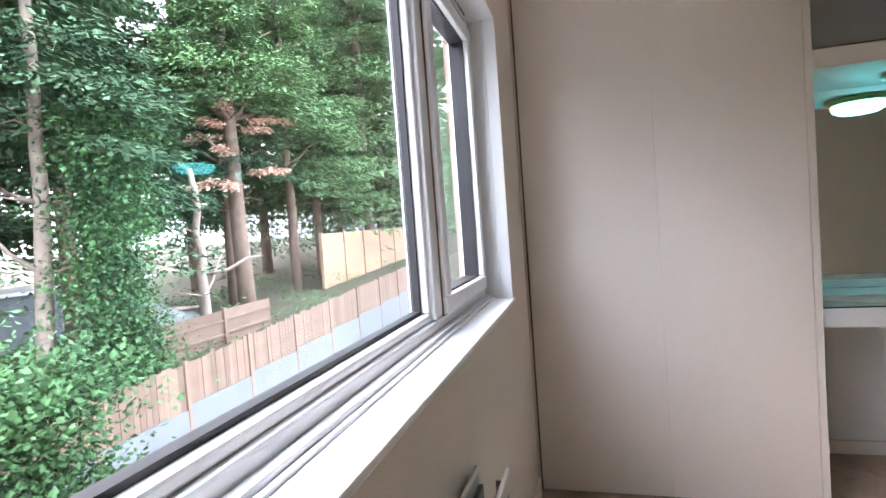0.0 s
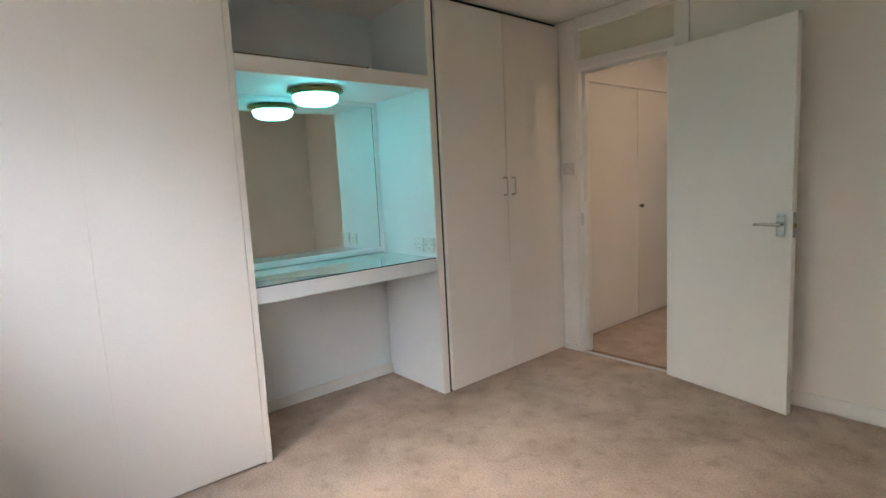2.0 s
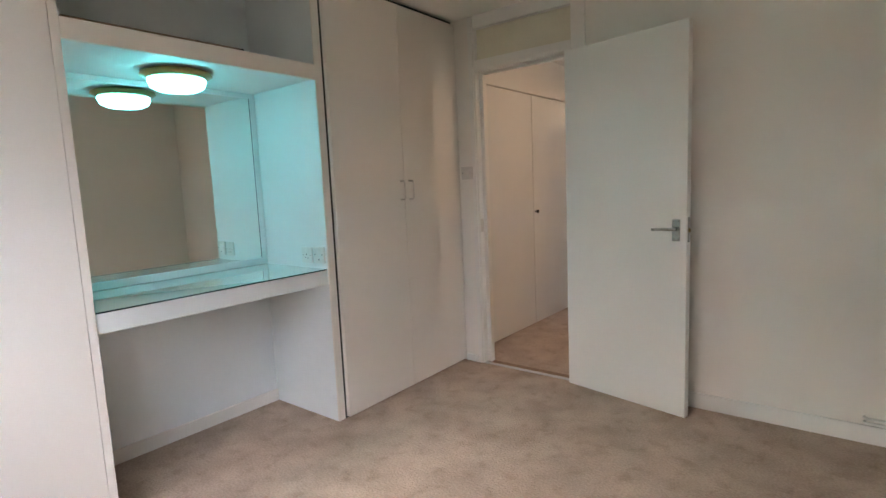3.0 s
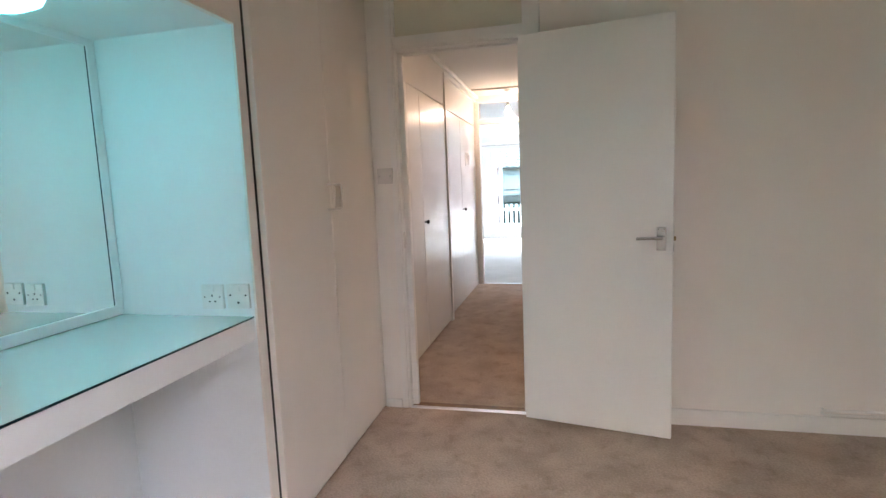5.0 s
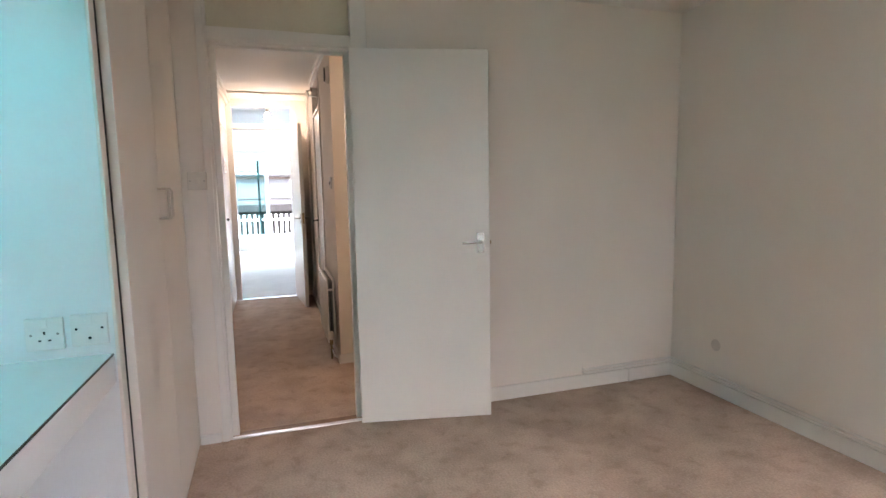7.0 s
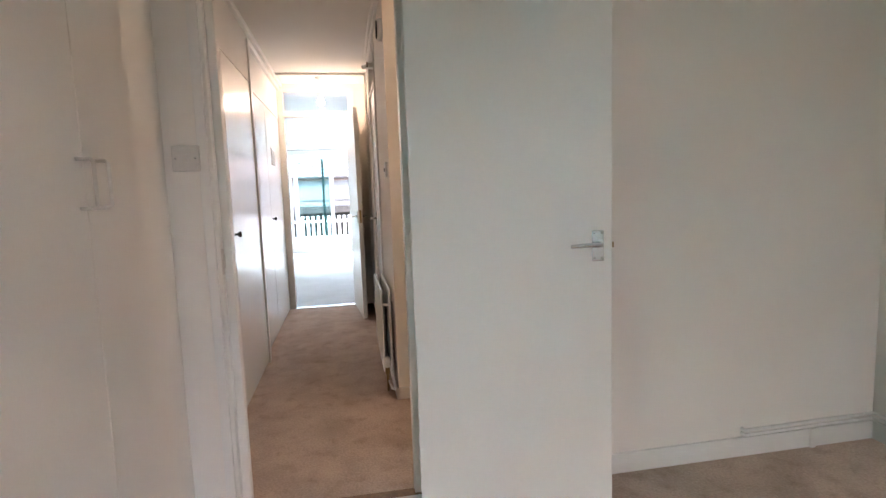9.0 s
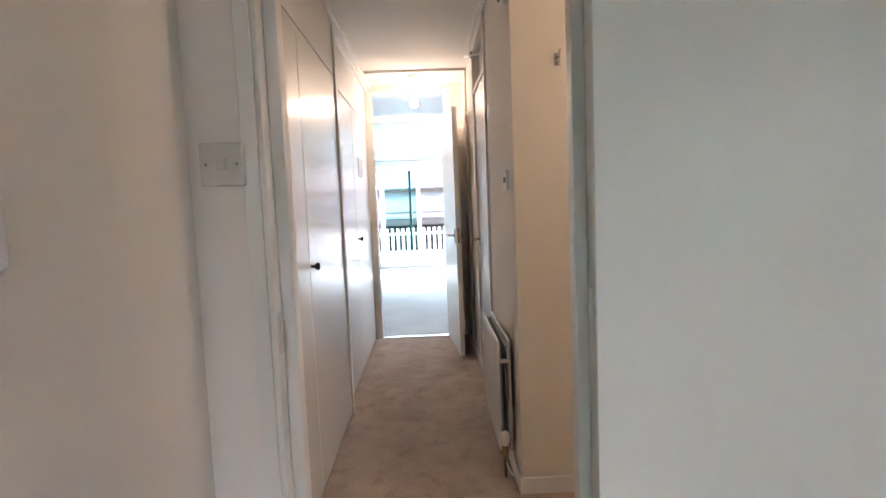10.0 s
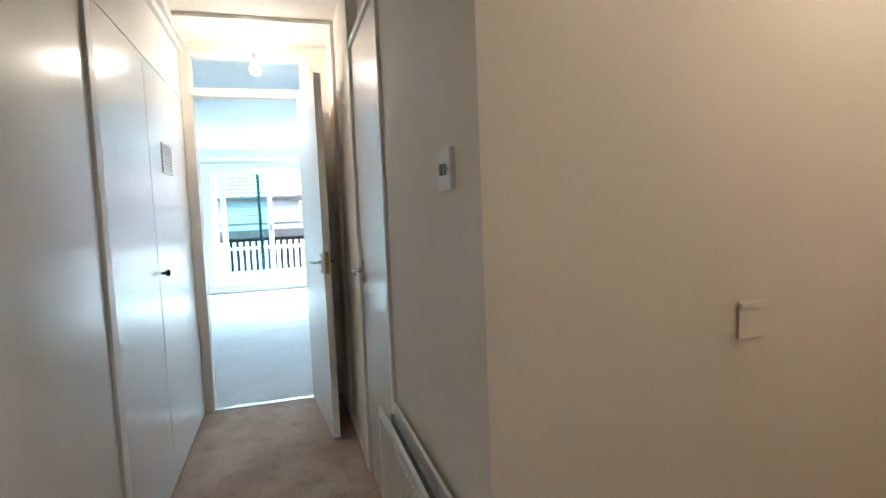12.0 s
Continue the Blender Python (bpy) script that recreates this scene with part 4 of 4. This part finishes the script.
conifer("bright green conifer over the new fence", -15.2, -14.0, 13, 0.2, 3.8, 3.0, 95, 60, LEAF2, BARK, 6)
conifer("bright green conifer over the new fence", -19.0, -15.0, 13, 0.2, 3.4, 3.2, 95, 60, LEAF2, BARK, 5)
conifer("dark conifer in the tree belt", -6.6, -14.5, 13, 0.2, 3.2, 2.6, 85, 60, LEAF, BARK, 5)
conifer("dark conifer in the tree belt", -9.6, -16.5, 13, 0.2, 3.6, 2.8, 85, 60, LEAF, BARK, 5)
conifer("dark conifer in the tree belt", -4.6, -16.5, 13, 0.2, 2.6, 2.8, 85, 60, LEAF, BARK, 5)
conifer("dark conifer in the tree belt", -14.5, -18.0, 13, 0.22, 2.8, 3.2, 90, 60, LEAF, BARK, 4)
conifer("dark conifer in the tree belt", -24.0, -17.5, 13, 0.22, 2.6, 3.6, 90, 60, LEAF2, BARK, 4)
conifer("dark conifer in the tree belt", -1.2, -14.0, 9.6, 0.2, 2.2, 2.6, 85, 60, LEAF, BARK, 4)
conifer("dark conifer in the tree belt", -30.0, -13.5, 9.6, 0.2, 1.6, 3.2, 70, 50, LEAF2, BARK, 4)

# sunlight on this foliage is put into the brighter LEAF2 green
conifer("conifer in the tree belt, sunlit green put into its colour", -22, -13.8, 18, 0.26, 2.6, 4.4, 150, 45, LEAF2, BARK, 4, size=0.24)
conifer("conifer in the tree belt, sunlit green put into its colour", -26, -14.8, 18, 0.26, 2.4, 4.6, 150, 45, LEAF2, BARK, 4, size=0.24)
conifer("conifer in the tree belt, sunlit green put into its colour", -31, -15.5, 18, 0.26, 2.2, 4.8, 150, 45, LEAF2, BARK, 4, size=0.24)
conifer("conifer in the tree belt, sunlit green put into its colour", -37, -15, 18, 0.26, 1.8, 5, 150, 45, LEAF2, BARK, 4, size=0.24)
conifer("dark conifer in the tree belt", -29, -19, 18, 0.26, 2.5, 5, 150, 45, LEAF, BARK, 4, size=0.24)
conifer("dark conifer in the tree belt", -20, -18.5, 18, 0.26, 3, 4.8, 150, 45, LEAF, BARK, 4, size=0.24)
conifer("dark conifer in the tree belt", -11.5, -19.5, 13, 0.22, 3, 3.4, 85, 55, LEAF, BARK, 4, size=0.24)
conifer("dark conifer in the tree belt", -6.5, -20, 13, 0.22, 2.6, 3.4, 85, 55, LEAF, BARK, 4, size=0.24)
conifer("dark conifer in the tree belt", -2.2, -19, 12.5, 0.22, 2.2, 3.2, 85, 55, LEAF, BARK, 4, size=0.24)
conifer("conifer in the tree belt, sunlit green put into its colour", -44, -16.5, 18, 0.26, 1.5, 5.2, 150, 45, LEAF2, BARK, 4, size=0.24)

# unseen trees, added to block low sky light from the bedroom window
conifer("dark conifer in the tree belt", 3, -13, 10, 0.2, 2.2, 2.6, 60, 50, LEAF, BARK, 4, size=0.24)
conifer("dark conifer in the tree belt", 12, -15, 10, 0.2, 2.2, 2.6, 60, 50, LEAF, BARK, 4, size=0.24)
conifer("dark conifer in the tree belt", 5, -18, 10, 0.2, 2.2, 2.6, 60, 50, LEAF, BARK, 4, size=0.24)
conifer("dark conifer in the tree belt", 10, -19.5, 10, 0.2, 2.2, 2.6, 60, 50, LEAF, BARK, 4, size=0.24)
conifer("dark conifer in the tree belt", 17, -16, 10, 0.2, 2.2, 2.6, 60, 50, LEAF, BARK, 4, size=0.24)


def ivy(label, name, spots, count, size, core):
    t = thing(name, label, "plant", at(*core))
    b = bmesh.new()
    for c, s in spots:
        leaves(b, Vector(c) - Vector(core), s, count, size, 0.35, 0.8, 1.0)
    part("foliage", b, IVY, t)
    return t


iv = ivy("dark green ivy smothering a dead trunk", "ivy_column", [((-4.75 + rng.uniform(-0.35, 0.35), -11.3 + rng.uniform(-0.3, 0.3), -0.9 + 0.2 * k), (0.36 + 0.1 * math.sin(k), 0.3, 0.22)) for k in range(24)], 900, 0.075, (-4.75, -11.3, -1.25))
part("trunk", tube([(0, 0, -0.1), (0.05, 0, 2), (-0.03, 0, 4.2)], 0.14, 8, 0.08), BARK, iv)
hd = ivy("dense ivy hedge in front of the fence", "ivy_hedge", [((-1.35 + 0.42 * k + rng.uniform(-0.2, 0.2), -8.3 + rng.uniform(-0.35, 0.35), -2.4 + 0.5 * j + rng.uniform(-0.1, 0.1)), (0.34, 0.3, 0.25)) for k in range(9) for j in range(6)], 1050, 0.066, (0.2, -8.3, -2.75))
part("stem", tube([(0, 0, 0), (0.1, 0.05, 1.2), (-0.2, 0, 2.2)], 0.05, 6, 0.02), BARK, hd)

# low scrub and far woods
sb = bmesh.new()
for k in range(460):
    x, y = rng.uniform(-52, 2), rng.uniform(-28, -18.5)
    leaves(sb, (x, y, ground_z(x, y) + rng.uniform(0.2, 4.4)), (0.7, 0.6, 0.4), 45, 0.26, 0.1)
for k in range(330):
    x, y = rng.uniform(-95, -34), rng.uniform(-34, -12.5)
    leaves(sb, (x, y, ground_z(x, y) + rng.uniform(0.2, 6.5)), (1.1, 0.9, 0.7), 34, 0.5, 0.1)
tagged(new("far_scrub", mesh_of("far_scrub", sb, LEAF)), "dense far undergrowth behind the trees", "undergrowth", "", "stuff")
sb = bmesh.new()
for k in range(170):
    x, y = rng.uniform(-30, -3), rng.uniform(-17.5, -11.2)
    leaves(sb, (x, y, ground_z(x, y) + rng.uniform(0.0, 0.35)), (0.3, 0.25, 0.12), 30, 0.13, 0.1)
tagged(new("bank_scrub", mesh_of("bank_scrub", sb, LEAF2)), "sparse weeds on the bank", "undergrowth", "", "stuff")

# things dumped behind the fence
sh = thing("garden_shed", "low pale-roofed shed behind the trees", "shed", at(-8.5, -17.5, ground_z(-8.5, -17.5)))
part("wall", box((-2.2, -1, 0), (2.2, 1, 1.35), 0.02), CONC, sh)
part("roof", boxes([((-2.4, -1.2, 1.35), (2.4, 1.2, 1.45))], 0.02), WHITEWOOD, sh, "pale flat roof sheet")
tp = thing("tarpaulin_heap", "grey crumpled tarpaulin over a heap", "tarpaulin", at(-7.6, -13.6, ground_z(-7.6, -13.6)))
tb = bmesh.new()
bmesh.ops.create_icosphere(tb, subdivisions=4, radius=1)
for v in tb.verts:
    v.co = Vector((v.co.x * 1.7, v.co.y * 0.8, max(0, v.co.z) * 0.95)) * (1 + 0.22 * noise.noise(v.co * 2.3) + 0.07 * noise.noise(v.co * 7))
    v.co.z = max(0, v.co.z)
part("sheet", tb, TARP, tp)
for k in range(5):
    part("plank", tube([(-1.5 + 0.3 * k, 0.3, 0.75 + 0.03 * k), (1.4, 0.4 - 0.12 * k, 0.95 + 0.03 * k)], 0.04, 5), PALEBARK, tp, "loose weathered plank")
bk = thing("blue_barrel", "small blue plastic tub on the bank", "tub", at(-9.9, -12.4, ground_z(-9.9, -12.4)))
part("body", turned([(0.13, 0), (0.17, 0.1), (0.17, 0.36), (0.15, 0.4)], "z", 16), BLUE, bk, "", True)

# ---- outside the living room: the terrace opposite ----
HY = 25.0
GL = -2.75
hs = thing("terraced_house", "terraced house with tile-hung upper storey and brown roof", "house", at(0, HY, GL))
hz = lambda z: z - GL
part("wall", box((-14, 0.2, 0), (14, 6, hz(2.1))), BRICK, hs)
RT = bmesh.new()
for k in range(9):
    z0, z1 = hz(2.1) + k * 0.19, hz(2.1) + (k + 1) * 0.19
    y0, y1 = -0.3 + k * 0.36, -0.3 + (k + 1) * 0.36
    for i in range(80):
        xa = -14 + i * 0.35
        RT.faces.new([RT.verts.new(p) for p in ((xa, y0, z0 + 0.04), (xa + 0.175, y0, z0 + 0.085), (xa + 0.175, y1, z1 + 0.06), (xa, y1, z1))])
        RT.faces.new([RT.verts.new(p) for p in ((xa + 0.175, y0, z0 + 0.085), (xa + 0.35, y0, z0 + 0.04), (xa + 0.35, y1, z1), (xa + 0.175, y1, z1 + 0.06))])
part("roof", RT, ROOFT, hs, "rows of brown pantiles")
part("roof_deck", join(box((-14, 3.0, hz(2.0)), (14, 6.2, hz(3.8)))), ROOFT, hs)
part("gutter", box((-14, -0.45, hz(2.02)), (14, -0.3, hz(2.12)), 0.02), DARKWOOD, hs)
for k in range(7):
    part("tile_course", boxes([((-14, 0.06 - 0.0 * k, hz(0.55 + 0.2 * k)), (14, 0.2, hz(0.55 + 0.2 * k + 0.17))), ((-14, 0.1, hz(0.55 + 0.2 * k + 0.17)), (14, 0.2, hz(0.75 + 0.2 * k)))]), HUNGT, hs)
for x in (-8.0, -4.6, 1.2, 5.4):
    wv = part("window", boxes([((x, 0.0, hz(0.95)), (x + 1.6, 0.06, hz(1.9)))], 0.01), WHITEWOOD, hs, "white framed window")
    for j in range(2):
        part("pane", box((x + 0.08 + j * 0.76, -0.012, hz(1.03)), (x + 0.76 + j * 0.76, 0.0, hz(1.82))), WINGLASS, wv)
part("lower_roof", boxes([((-14, -1.0 + 0.2 * k, hz(0.3 + 0.07 * k)), (14, 0.1, hz(0.37 + 0.07 * k))) for k in range(4)]), ROOFT, hs, "short lean-to roof")
cpn = thing("carport", "dark timber carport in front of the houses", "carport", at(0, HY - 4, GL))
part("beam", boxes([((-12, 0, hz(0.46)), (12, 0.15, hz(0.76))), ((-12, -0.1, hz(0.95)), (12, 0.05, hz(1.03)))]), DARKWOOD, cpn, "dark stained fascia beam")
part("flat_roof", box((-12, 0.15, hz(0.62)), (12, 2.6, hz(0.72))), DARKWOOD, cpn)
for x in (-7, -3.2, 1.75, 5.5, 9):
    part("post", box((x, 0, 0), (x + 0.16, 0.15, hz(1.03))), DARKWOOD, cpn)
part("back_wall", box((-12, 2.5, 0), (12, 2.6, hz(0.62))), DARKWOOD, cpn)
pf = thing("picket_fence", "white vertical-railed fence along the terrace", "fence", at(0, HY - 7, GL))
me = mesh_of("picket", box((-0.045, -0.015, 0.0), (0.045, 0.015, hz(0.46)), 0.0), WHITEWOOD)
for k in range(70):
    ob = new("picket", me)
    ob.parent = pf
    ob.location = (-6 + 0.19 * k, 0, 0)
part("fence_rail", boxes([((-6, 0.015, hz(0.22)), (7.2, 0.05, hz(0.3))), ((-6, 0.015, hz(-1.2)), (7.2, 0.05, hz(-1.1)))]), WHITEWOOD, pf)
sh2 = thing("shrub", "green garden shrub by the white fence", "plant", at(0.6, HY - 7.7, GL))
b = bmesh.new()
for k in range(18):
    leaves(b, (rng.uniform(-0.5, 2.4), rng.uniform(-0.3, 0.3), rng.uniform(0.4, 1.75)), (0.25, 0.2, 0.2), 60, 0.12)
part("foliage", b, LEAF2, sh2)
part("stem", tube([(0, 0, 0), (0.05, 0, 1.0)], 0.03, 6, 0.01), BARK, sh2)
